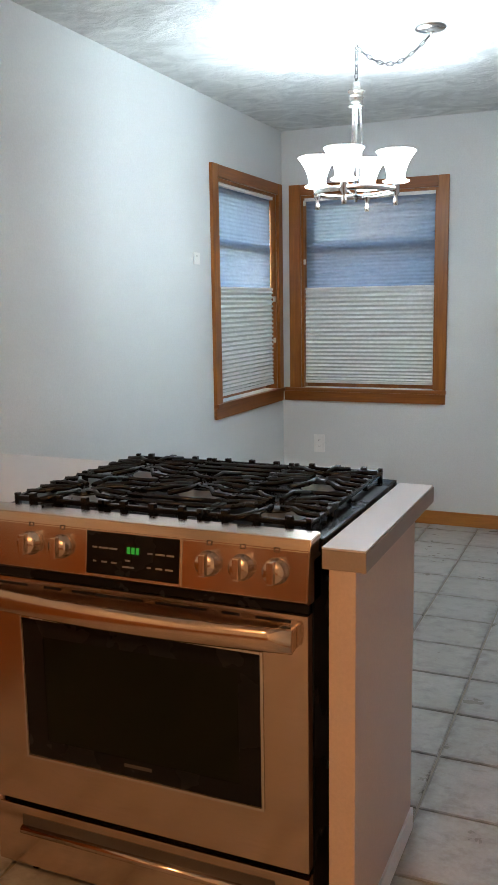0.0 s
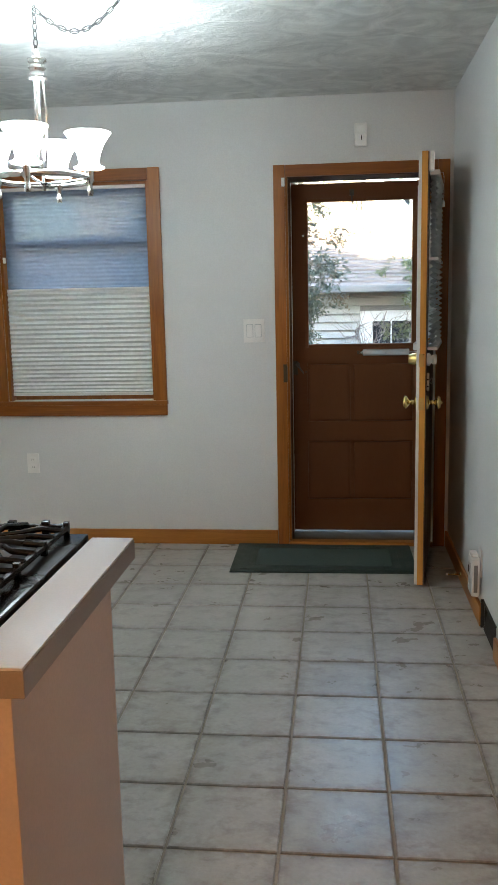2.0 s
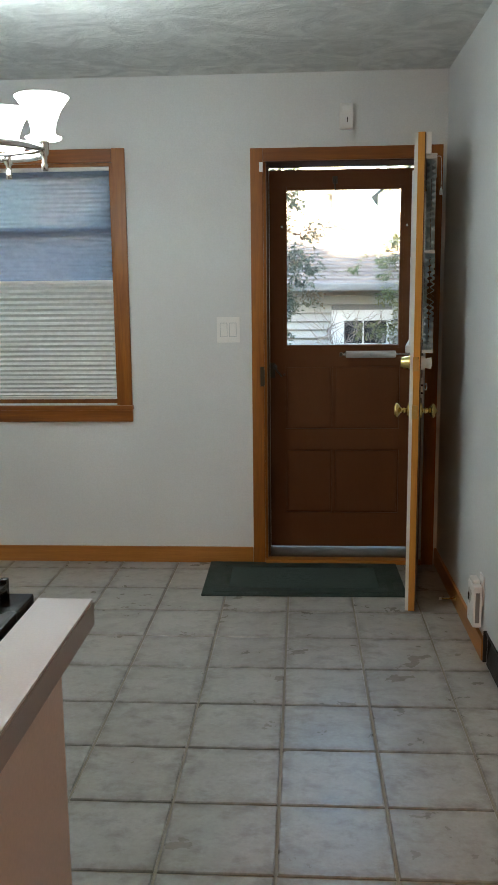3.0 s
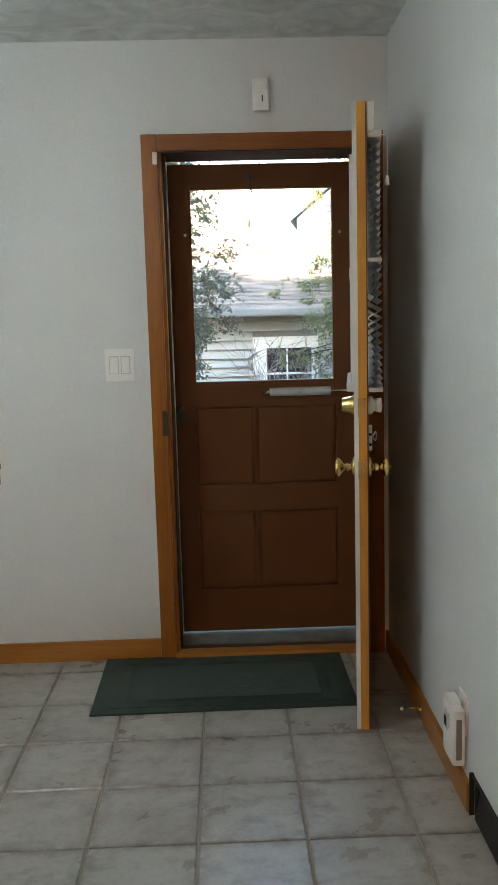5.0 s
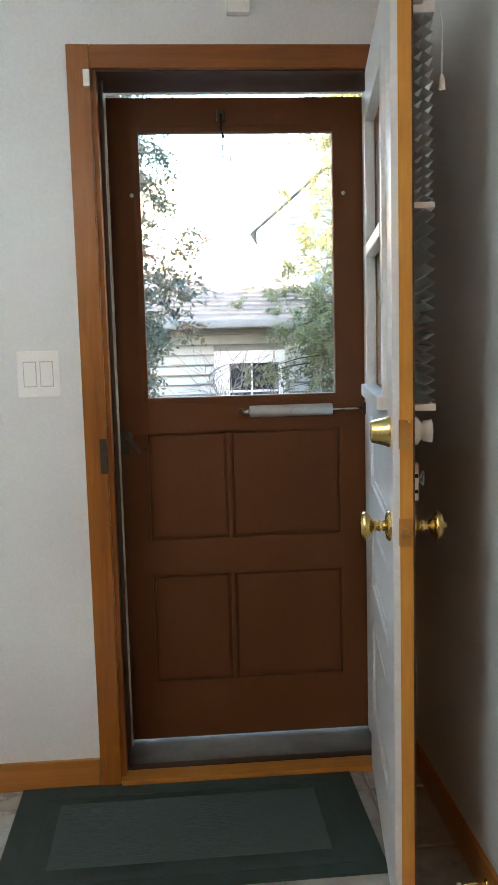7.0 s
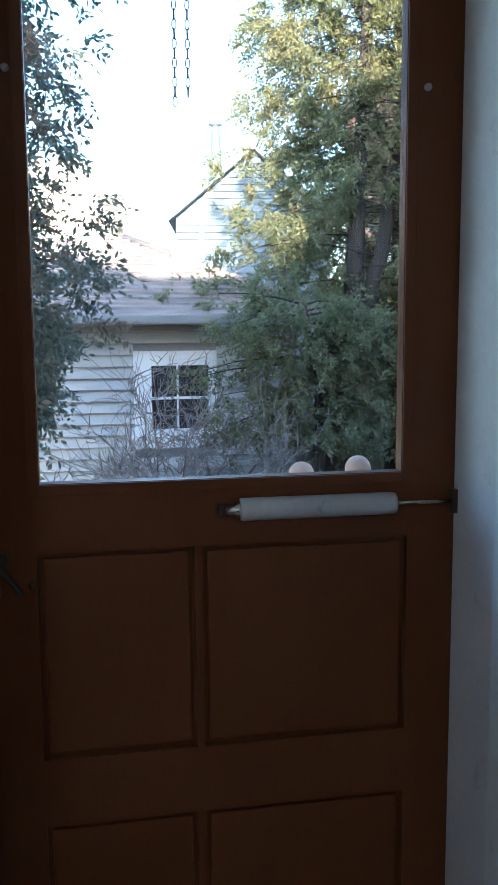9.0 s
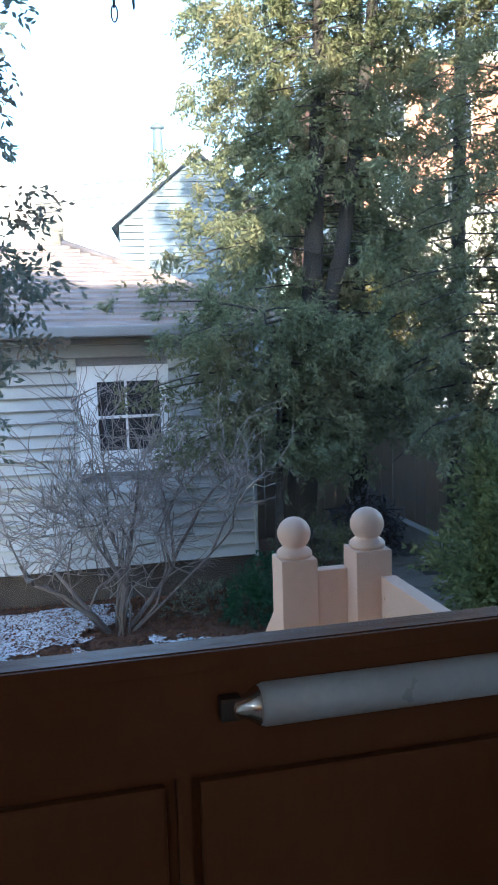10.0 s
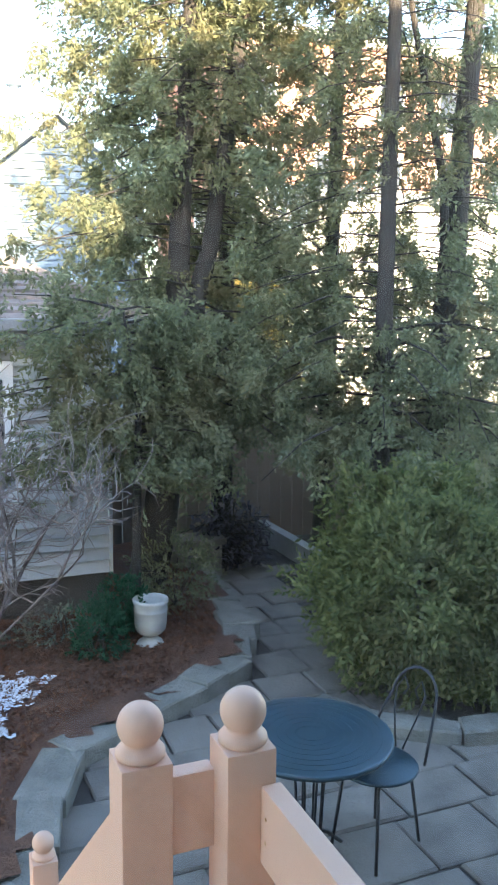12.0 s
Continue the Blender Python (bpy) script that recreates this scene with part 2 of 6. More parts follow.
LAMINATE = surface("pale_laminate", (0.58, 0.55, 0.54), (0.62, 0.59, 0.58), 0.4, 0, 3, 260, 0.04)
EDGE = surface("laminate_edge", (0.27, 0.22, 0.19), (0.33, 0.27, 0.235), 0.32, 0, 4, 200, 0.05)
GABLE = surface("peach_laminate", (0.57, 0.445, 0.385), (0.61, 0.485, 0.42), 0.45, 0, 1, 160, 0.05)
MAT_DARK = surface("green_rubber", (0.011, 0.026, 0.021), (0.018, 0.036, 0.029), 0.6, 0, 8, 300, 0.5)
MAT_LIGHT = surface("faded_green_rubber", (0.023, 0.039, 0.034), (0.033, 0.052, 0.045), 0.7, 0, 6, 240, 0.6, 0.001, (0.25, 1, 1))
DUCT = surface("black_duct", (0.012, 0.012, 0.011), (0.022, 0.022, 0.02), 0.7, 0, 12, 120, 0.5)
TUBE = surface("grey_tube_paint", (0.44, 0.47, 0.48), (0.52, 0.55, 0.56), 0.34, 0.1, 10, 100, 0.1)
FROST = glowing("lit_frosted_glass", (0.90, 0.97, 1.0), SHADE_GLOW)
BULB_LIT = glowing("lit_bulb", (0.90, 0.97, 1.0), BULB)
KITCHEN_LIT = glowing("warm_lit_diffuser", (1.0, 0.47, 0.18), KITCHEN_WATTS)
GREEN_LED = glowing("green_digits", (0.10, 1.0, 0.08), 0.014, (0.01, 0.03, 0.01))
PRINT = surface("pale_print", (0.20, 0.195, 0.18), (0.25, 0.24, 0.225), 0.5, 0, 8, 100, 0)
DARK_PRINT = surface("dark_print", (0.05, 0.04, 0.035), (0.07, 0.06, 0.05), 0.5, 0, 8, 100, 0)
PEACH = surface("peach_deck_paint", (0.66, 0.41, 0.28), (0.74, 0.48, 0.345), 0.55, 0, 4, 70, 0.25, 0.001, wear=(0.52, 0.34, 0.26))
SIDING = surface("grey_siding", (0.36, 0.375, 0.38), (0.45, 0.465, 0.47), 0.6, 0, 2, 80, 0.15)
TRIM = surface("white_trim_paint", (0.70, 0.72, 0.74), (0.78, 0.80, 0.82), 0.5, 0, 3, 80, 0.1)
SHINGLE = surface("brown_shingle", (0.20, 0.165, 0.15), (0.34, 0.285, 0.26), 0.9, 0, 3, 110, 0.6, 0.003, shuffle=True)
GUTTER = surface("grey_gutter", (0.20, 0.21, 0.22), (0.26, 0.27, 0.28), 0.4, 0.3, 4, 80, 0.1)
STONE = surface("bluestone", (0.125, 0.109, 0.090), (0.245, 0.219, 0.184), 0.85, 0, 5, 28, 0.8, 0.006, shuffle=True, wear=(0.07, 0.07, 0.06))
EDGE_STONE = surface("pale_edging_stone", (0.15, 0.143, 0.12), (0.27, 0.258, 0.218), 0.85, 0, 5, 28, 0.9, 0.008, shuffle=True, wear=(0.10, 0.105, 0.09))
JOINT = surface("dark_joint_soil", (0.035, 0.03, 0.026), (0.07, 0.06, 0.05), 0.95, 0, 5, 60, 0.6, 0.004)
MULCH = surface("bark_mulch", (0.085, 0.040, 0.024), (0.17, 0.085, 0.050), 0.95, 0, 6, 45, 0.9, 0.012)
SOIL = surface("yard_soil", (0.06, 0.052, 0.035), (0.10, 0.088, 0.06), 0.95, 0, 0.7, 25, 0.8, 0.01)


def patchy_snow():
    """Thin old snow through which the brown mulch shows in flecks."""
    m, nt, b = nodes_of("old_snow")
    v = coords(nt)
    fleck = noise_of(nt, v, 55.0, 5.0, 0.65, 0.50, 0.60, 0.6)
    blot = noise_of(nt, v, 14.0, 4.0, 0.6, 0.54, 0.68, 0.4)
    col = mixed(nt, (0.60, 0.63, 0.69), (0.80, 0.82, 0.86), noise_of(nt, v, 25.0))
    col = mixed(nt, col, (0.17, 0.115, 0.085), fleck)
    col = mixed(nt, col, (0.22, 0.165, 0.135), blot)
    nt.links.new(col, b.inputs["Base Color"])
    b.inputs["Roughness"].default_value = 0.75
    bumped(nt, b, noise_of(nt, v, 45.0, 5.0, 0.65), 0.35, 0.005)
    return m


SNOW = patchy_snow()
BARK = surface("conifer_bark", (0.030, 0.027, 0.023), (0.062, 0.055, 0.046), 0.95, 0, 9, 50, 0.9, 0.01, (1, 1, 0.12))
STEM = surface("shrub_stem_bark", (0.09, 0.075, 0.068), (0.19, 0.16, 0.145), 0.9, 0, 10, 90, 0.4)
TWIG = surface("bare_twig", (0.15, 0.13, 0.12), (0.32, 0.28, 0.26), 0.85, 0, 10, 90, 0.3)
CEDAR = leafy("cedar_leaf", (0.11, 0.132, 0.078), (0.26, 0.275, 0.155), (0.24, 0.22, 0.12))
CEDAR_DRY = leafy("cedar_leaf_rusty", (0.10, 0.135, 0.115), (0.25, 0.27, 0.21), (0.34, 0.20, 0.13))
YEW = leafy("yew_leaf", (0.085, 0.115, 0.048), (0.27, 0.285, 0.115))
FERN = leafy("ground_shrub_leaf", (0.02, 0.075, 0.04), (0.055, 0.13, 0.07))
FENCE_WOOD = surface("grey_fence_wood", (0.20, 0.155, 0.115), (0.30, 0.24, 0.18), 0.85, 0, 3, 60, 0.5, 0.002, (1, 1, 0.15), True)
TABLE_PAINT = surface("blue_green_metal", (0.022, 0.05, 0.068), (0.032, 0.066, 0.088), 0.36, 0.2, 6, 120, 0.15)
IRON_DARK = surface("dark_worn_metal", (0.05, 0.045, 0.04), (0.09, 0.08, 0.07), 0.4, 0.8, 12, 120, 0.2)
CABLE = surface("grey_cable", (0.07, 0.07, 0.075), (0.10, 0.10, 0.105), 0.6, 0, 6, 60, 0)
WIRE = surface("black_wire", (0.02, 0.022, 0.025), (0.035, 0.037, 0.04), 0.5, 0.3, 8, 100, 0.1)
URN_STONE = surface("pale_cast_stone", (0.33, 0.33, 0.31), (0.46, 0.46, 0.43), 0.8, 0, 9, 120, 0.4, 0.002)
BRICK_FAR = surface("orange_brick", (0.27, 0.125, 0.085), (0.37, 0.20, 0.145), 0.9, 0, 0.8, 12, 0.2)
CREAM_FAR = surface("pale_stucco", (0.66, 0.62, 0.54), (0.74, 0.70, 0.62), 0.9, 0, 0.8, 12, 0.2)
DARK_GLASS = surface("dark_window_glass", (0.02, 0.022, 0.026), (0.035, 0.038, 0.044), 0.08, 0, 1, 8, 0)
SLATE = surface("slate_blue_siding", (0.085, 0.125, 0.17), (0.11, 0.155, 0.205), 0.7, 0, 1.5, 30, 0.2)
FASCIA = surface("slate_fascia", (0.27, 0.31, 0.34), (0.33, 0.37, 0.40), 0.7, 0, 1.5, 30, 0.2)
GREY_WALL = surface("blue_grey_siding", (0.13, 0.17, 0.22), (0.17, 0.21, 0.26), 0.7, 0, 1.5, 30, 0.2)
TIMBER = surface("weathered_timber", (0.24, 0.24, 0.22), (0.36, 0.36, 0.34), 0.85, 0, 5, 70, 0.5, 0.002)
CHAIN_METAL = surface("grey_chain_metal", (0.09, 0.09, 0.088), (0.13, 0.13, 0.127), 0.4, 0.7, 20, 200, 0.1)
ROOF_DARK = surface("house_roof", (0.06, 0.055, 0.05), (0.10, 0.09, 0.085), 0.9, 0, 2, 40, 0.4)


# ---- shapes ----
def box(bm, x0, x1, y0, y1, z0, z1, bevel=0.0, m=None):
    """A box, with its edges rounded off where bevel is given."""
    r = bmesh.ops.create_cube(bm, size=1.0)["verts"]
    bmesh.ops.scale(bm, vec=(abs(x1 - x0), abs(y1 - y0), abs(z1 - z0)), verts=r)
    bmesh.ops.translate(bm, vec=((x0 + x1) / 2, (y0 + y1) / 2, (z0 + z1) / 2), verts=r)
    if bevel:
        es = list({e for v in r for e in v.link_edges})
        r = list({v for f in bmesh.ops.bevel(bm, geom=es, offset=bevel, segments=2, profile=0.7, affect="EDGES")["faces"] for v in f.verts} | {v for v in r if v.is_valid})
    if m is not None:
        bmesh.ops.transform(bm, matrix=m, verts=r)
    return bm


def boxed(*a, **k):
    return box(bmesh.new(), *a, **k)


def lathe(profile, n=24, m=None, bm=None):
    """A turned shape: (radius, height) pairs from bottom to top."""
    bm = bm or bmesh.new()
    rings = []
    for r, z in profile:
        if r < 1e-5:
            rings.append([bm.verts.new((0, 0, z))])
        else:
            rings.append([bm.verts.new((r * math.cos(2 * math.pi * i / n), r * math.sin(2 * math.pi * i / n), z)) for i in range(n)])
    made = [v for ring in rings for v in ring]
    for a, b in zip(rings, rings[1:]):
        for i in range(n):
            j = (i + 1) % n
            if len(a) == 1 and len(b) > 1:
                bm.faces.new((a[0], b[j], b[i]))
            elif len(b) == 1 and len(a) > 1:
                bm.faces.new((a[i], a[j], b[0]))
            elif len(a) > 1:
                bm.faces.new((a[i], a[j], b[j], b[i]))
    if m is not None:
        bmesh.ops.transform(bm, matrix=m, verts=made)
    for f in bm.faces:
        f.smooth = True
    return bm


def pipe(points, r, n=8, bm=None, r_end=None):
    """A round bar along points, which may taper."""
    bm = bm or bmesh.new()
    pts = [Vector(p) for p in points]
    rings = []
    for i, p in enumerate(pts):
        d = (pts[min(i + 1, len(pts) - 1)] - pts[max(i - 1, 0)]).normalized()
        u = d.orthogonal().normalized() if i == 0 else (u - d * u.dot(d)).normalized()
        w = d.cross(u)
        rad = r if r_end is None else r + (r_end - r) * i / (len(pts) - 1)
        rings.append([bm.verts.new(p + rad * (u * math.cos(2 * math.pi * k / n) + w * math.sin(2 * math.pi * k / n))) for k in range(n)])
    for a, b in zip(rings, rings[1:]):
        for k in range(n):
            bm.faces.new((a[k], a[(k + 1) % n], b[(k + 1) % n], b[k])).smooth = True
    bm.faces.new(rings[0][::-1])
    bm.faces.new(rings[-1])
    return bm


def pierced(xs, zs, holes, y0, y1, turn=False):
    """A slab in the x-z plane (y-z if turn) between y0 and y1, with rectangular holes (x0, x1, z0, z1) cut right through."""
    ax = sorted({*xs, *(h[0] for h in holes), *(h[1] for h in holes)})
    az = sorted({*zs, *(h[2] for h in holes), *(h[3] for h in holes)})

    def full(i, j):
        if not (0 <= i < len(ax) - 1 and 0 <= j < len(az) - 1):
            return False
        cx, cz = (ax[i] + ax[i + 1]) / 2, (az[j] + az[j + 1]) / 2
        return not any(h[0] < cx < h[1] and h[2] < cz < h[3] for h in holes)

    bm = bmesh.new()
    cache = {}

    def vert(x, y, z):
        k = (round(x, 5), round(y, 5), round(z, 5))
        if k not in cache:
            cache[k] = bm.verts.new((y, x, z) if turn else (x, y, z))
        return cache[k]

    for i in range(len(ax) - 1):
        for j in range(len(az) - 1):
            if not full(i, j):
                continue
            a, b, c, d = ax[i], ax[i + 1], az[j], az[j + 1]
            bm.faces.new([vert(a, y0, c), vert(b, y0, c), vert(b, y0, d), vert(a, y0, d)])
            bm.faces.new([vert(a, y1, d), vert(b, y1, d), vert(b, y1, c), vert(a, y1, c)])
            for ii, jj, e, f in ((i - 1, j, (a, c), (a, d)), (i + 1, j, (b, d), (b, c)), (i, j - 1, (b, c), (a, c)), (i, j + 1, (a, d), (b, d))):
                if not full(ii, jj):
                    bm.faces.new([vert(e[0], y0, e[1]), vert(f[0], y0, f[1]), vert(f[0], y1, f[1]), vert(e[0], y1, e[1])])
    bmesh.ops.recalc_face_normals(bm, faces=bm.faces)
    return bm


def mesh_of(name, bm, material):
    me = bpy.data.meshes.new(name)
    bm.to_mesh(me)
    bm.free()
    me.materials.append(material)
    return me


def part(name, bm, material, parent, label=""):
    ob = new(name, mesh_of(name, bm, material))
    ob.parent = parent
    return tagged(ob, label)


def thing(name, label, category, at=(0, 0, 0), rz=0.0, group="", kind=""):
    ob = new(name)
    ob.empty_display_size = 0.1
    ob.matrix_basis = pose(*at, 0, 0, rz)
    return tagged(ob, label, category, group, kind)


def single(name, bm, material, label, category, kind="", at=(0, 0, 0), group=""):
    ob = new(name, mesh_of(name, bm, material))
    ob.location = at
    return tagged(ob, label, category, group, kind)


# ---- the room ----
XW, XE, YN, YS, ZC = -2.06, 0.572, 5.09, -2.6, 2.445
YOUT = 5.36
floor = single("floor", boxed(XW - 0.25, XE + 0.2, YS - 0.2, YOUT, -0.2, -0.006), GROUT, "grey-beige glazed tile floor with recessed grout joints", "floor", "structure")
single("ceiling", boxed(XW - 0.25, XE + 0.2, YS - 0.2, YOUT, ZC, ZC + 0.12), CEIL, "off-white ceiling with a trowelled texture", "ceiling", "structure")
single("wall_north", pierced((XW - 0.25, XE + 0.2), (-0.2, ZC), [(-1.93, -1.066, 0.84, 2.046), (-0.318, 0.490, 0.0, 2.045)], YN, YOUT), WALL, "white painted wall with a window and the back door", "wall", "structure")
single("wall_west", pierced((YS - 0.2, YN), (-0.2, ZC), [(4.11, 4.985, 0.84, 2.05)], XW - 0.25, XW, True), WALL, "white painted wall with a window beside the corner", "wall", "structure")
single("wall_east", pierced((YS - 0.2, YN), (-0.2, ZC), [(3.565, 3.858, 0.0, 0.122)], XE, XE + 0.2, True), WALL, "white painted wall with an open duct hole at the floor", "wall", "structure")
single("wall_south", boxed(XW, XE, YS - 0.2, YS, -0.2, ZC), WALL, "plain white painted wall", "wall", "structure")
# dark panels added low on the unseen walls, to darken reflections in the steel range
single("wainscot", boxed(XW + 0.018, XE - 0.014, YS, YS + 0.018, 0, 0.86), RED_Z, "plain dark wooden panel added out of view to darken the range's reflections", "wainscot", "structure")
single("wainscot", boxed(XW, XW + 0.018, YS, 1.384, 0, 0.86), RED_Z, "plain dark wooden panel added out of view to darken the range's reflections", "wainscot", "structure")
single("baseboard", boxed(XW + 0.014, -0.382, YN - 0.014, YN, 0, 0.085, 0.004), OAK_X, "orange stained wooden baseboard", "baseboard", "structure")
single("baseboard", boxed(XE - 0.014, XE, 3.875, YN, 0, 0.085, 0.004), OAK_Y, "orange stained wooden baseboard ending at the duct hole", "baseboard", "structure")
single("baseboard", boxed(XE - 0.014, XE, YS, 3.55, 0, 0.085, 0.004), OAK_Y, "orange stained wooden baseboard", "baseboard", "structure")
single("baseboard", boxed(XW, XW + 0.014, 2.06, YN, 0, 0.085, 0.004), OAK_Y, "orange stained wooden baseboard", "baseboard", "structure")

# duct hole in the east wall
duct = thing("floor_duct", "open black sheet-metal duct hole low in the white wall", "vent", (XE, 3.71, 0), kind="structure")
b = bmesh.new()
box(b, 0.003, 0.19, -0.142, -0.136, 0.002, 0.118)
box(b, 0.003, 0.19, 0.136, 0.142, 0.002, 0.118)
box(b, 0.003, 0.19, -0.136, 0.136, 0.112, 0.118)
box(b, 0.003, 0.19, -0.136, 0.136, 0.002, 0.008)
box(b, 0.18, 0.19, -0.136, 0.136, 0.008, 0.112)
part("duct_lining", b, DUCT, duct)
b = boxed(-0.012, 0.003, 0.143, 0.151, 0.004, 0.128, 0.002)
box(b, -0.006, 0.003, -0.15, 0.151, 0.119, 0.125, 0.001)
part("rim", b, DUCT, duct)
part("flap", boxed(-0.004, 0.004, -0.13, 0.125, 0.003, 0.1, 0.001, Matrix.Rotation(radians(12), 4, "Y")), DUCT, duct)


# ---- windows and shades ----
def window(name, label, m, w, z0, z1, woods, sill_over):
    """A framed window in local axes: x along the wall, y into the wall, from x 0 to w in the opening."""
    wx, wz = woods
    win = thing(name, label, "window", kind="structure")
    win.matrix_basis = m
    part("casing_side", boxed(-0.075, 0.0, -0.02, 0.0, z0 - 0.02, z1 + 0.066, 0.004), wz, win)
    part("casing_side", boxed(w, w + 0.066, -0.02, 0.0, z0 - 0.02, z1 + 0.066, 0.004), wz, win)
    part("casing_head", boxed(0.0005, w - 0.0005, -0.0195, 0.0, z1, z1 + 0.065, 0.004), wx, win)
    part("window_sill", boxed(-0.075 - sill_over, w + 0.07, -0.03, 0.06, z0 - 0.024, z0 - 0.0005, 0.005), wx, win)
    part("apron", boxed(-0.075 - sill_over, w + 0.066, -0.018, 0.0, z0 - 0.086, z0 - 0.0245, 0.004), wx, win)
    b = bmesh.new()
    box(b, 0.0, 0.016, 0.0, 0.14, z0, z1)
    box(b, w - 0.016, w, 0.0, 0.14, z0, z1)
    box(b, 0.016, w - 0.016, 0.0, 0.14, z1 - 0.016, z1)
    part("reveal", b, wz, win)
    b = pierced((0.016, w - 0.016), (z0, z1 - 0.016), [(0.055, w - 0.055, z0 + 0.05, 1.70), (0.055, w - 0.055, 1.745, z1 - 0.06)], 0.075, 0.11)
    part("window_frame", b, RED_Z, win)
    for lo, hi in ((z0 + 0.05, 1.70), (1.745, z1 - 0.06)):
        p = part("pane", boxed(0.055, w - 0.055, 0.09, 0.094, lo, hi), PANE, win)
        p.visible_shadow = False
    return win


def pleats(x0, x1, z0, z1, y, n, depth, honey):
    """Pleated fabric hanging between z0 and z1; the honeycomb kind has a back layer."""
    bm = bmesh.new()
    for side in ((1, -1) if honey else (1,)):
        rows = []
        for i in range(2 * n + 1):
            z = z0 + (z1 - z0) * (i / (2 * n)) ** (1.12 if honey else 1.0)
            yy = y + side * (depth if i % 2 else 0.002)
            rows.append((bm.verts.new((x0, yy, z)), bm.verts.new((x1, yy, z))))
        for a, c in zip(rows, rows[1:]):
            bm.faces.new((a[0], a[1], c[1], c[0]))
    return bm


def shade_blind(label, m, w, z0, z1, zmid, y):
    sh = thing("cellular_shade", label, "window shade", group="cellular shades")
    sh.matrix_basis = m
    part("headrail", boxed(0.003, w - 0.003, y - 0.018, y + 0.018, z1 - 0.018, z1, 0.003), WHITE_PLASTIC, sh)
    part("sheer_fabric", pleats(0.008, w - 0.008, zmid + 0.008, z1 - 0.018, y, 24, 0.006, False), SHEER, sh, "sheer blue-grey pleated upper fabric")
    part("middle_rail", boxed(0.004, w - 0.004, y - 0.014, y + 0.014, zmid - 0.008, zmid + 0.008, 0.003), WHITE_PLASTIC, sh)
    part("honeycomb_fabric", pleats(0.006, w - 0.006, z0 + 0.016, zmid - 0.008, y, 23, 0.017, True), COMB, sh, "white honeycomb pleated lower fabric")
    part("bottom_rail", boxed(0.004, w - 0.004, y - 0.015, y + 0.015, z0, z0 + 0.016, 0.003), WHITE_PLASTIC, sh)
    for cx, cz in ((-0.004, zmid + 0.17), (-0.004, z1 - 0.03), (w - 0.012, zmid - 0.06), (w - 0.012, zmid - 0.32)):
        part("cord_clip", boxed(cx, cx + 0.016, y - 0.03, y - 0.016, cz - 0.016, cz + 0.016, 0.003), WHITE_PLASTIC, sh)
    return sh


m_north = pose(-1.93, YN, 0)
m_west = pose(XW, 4.11, 0, 0, 0, 90)
window("window_1", "double-hung window in a red-brown stained wooden frame", m_north, 0.864, 0.84, 2.046, (RED_X, RED_Z), 0.04)
window("window_2", "double-hung window in a red-brown wooden frame beside the corner", m_west, 0.875, 0.84, 2.05, (RED_X, RED_Z), 0.0)
shade_blind("white top-down cellular shade with a sheer grey upper half", pose(-1.93 + 0.016, YN, 0), 0.832, 0.868, 2.03, 1.468, 0.03)
shade_blind("white top-down cellular shade with a sheer grey upper half", pose(XW, 4.126, 0, 0, 0, 90), 0.843, 0.868, 2.034, 1.468, 0.03)

# ---- door frame ----
frame_1 = thing("door_frame", "orange-brown wooden door casing with a grey weathered sill", "door frame", (0, YN, 0), kind="structure")
part("casing_side", boxed(-0.380, -0.318, -0.02, 0.0, 0, 2.098, 0.004), RED_Z, frame_1)
part("casing_side", boxed(0.490, 0.552, -0.02, 0.0, 0, 2.098, 0.004), RED_Z, frame_1)
part("casing_head", boxed(-0.3175, 0.4895, -0.0195, 0.0, 2.036, 2.0975, 0.004), RED_X, frame_1)
part("jamb", boxed(-0.318, -0.305, 0.0005, 0.20, 0.02, 2.045), RED_Z, frame_1)
part("jamb", boxed(0.4785, 0.490, 0.0005, 0.225, 0.02, 2.045), OLD_WHITE, frame_1)
part("jamb_head", boxed(-0.305, 0.4785, 0.0005, 0.20, 2.033, 2.045), DARK_BROWN, frame_1)
part("door_stop_strip", boxed(-0.305, -0.293, 0.055, 0.085, 0.02, 2.03, 0.002), DARK_BROWN, frame_1)
part("door_stop_strip", boxed(0.4725, 0.4785, 0.06, 0.2245, 0.02, 2.03, 0.002), OLD_WHITE, frame_1)
part("threshold", boxed(-0.318, 0.490, -0.03, 0.035, 0.0, 0.022, 0.006), OAK_X, frame_1, "worn orange wooden threshold")
part("sill", boxed(-0.318, 0.490, 0.0355, 0.30, -0.02, 0.012, 0.004), GREY_SILL, frame_1, "weathered grey door sill")
part("sill_strip", boxed(-0.318, 0.490, 0.04, 0.075, 0.012, 0.02, 0.003), DARK_BROWN, frame_1)
part("weather_strip", boxed(-0.305, -0.296, 0.19, 0.205, 0.022, 2.03, 0.002), TRIM, frame_1, "white weather strip")
part("strike_plate", boxed(-0.3195, -0.3165, -0.0215, 0.03, 0.94, 1.02, 0.0005), IRON_DARK, frame_1)
part("strike_face", boxed(-0.338, -0.3185, -0.0225, -0.0201, 0.935, 1.035, 0.0008), IRON_DARK, frame_1, "dark worn strike plate")
part("alarm_contact", boxed(-0.336, -0.318, -0.034, -0.0205, 1.985, 2.03, 0.003), WHITE_PLASTIC, frame_1, "small white alarm contact")

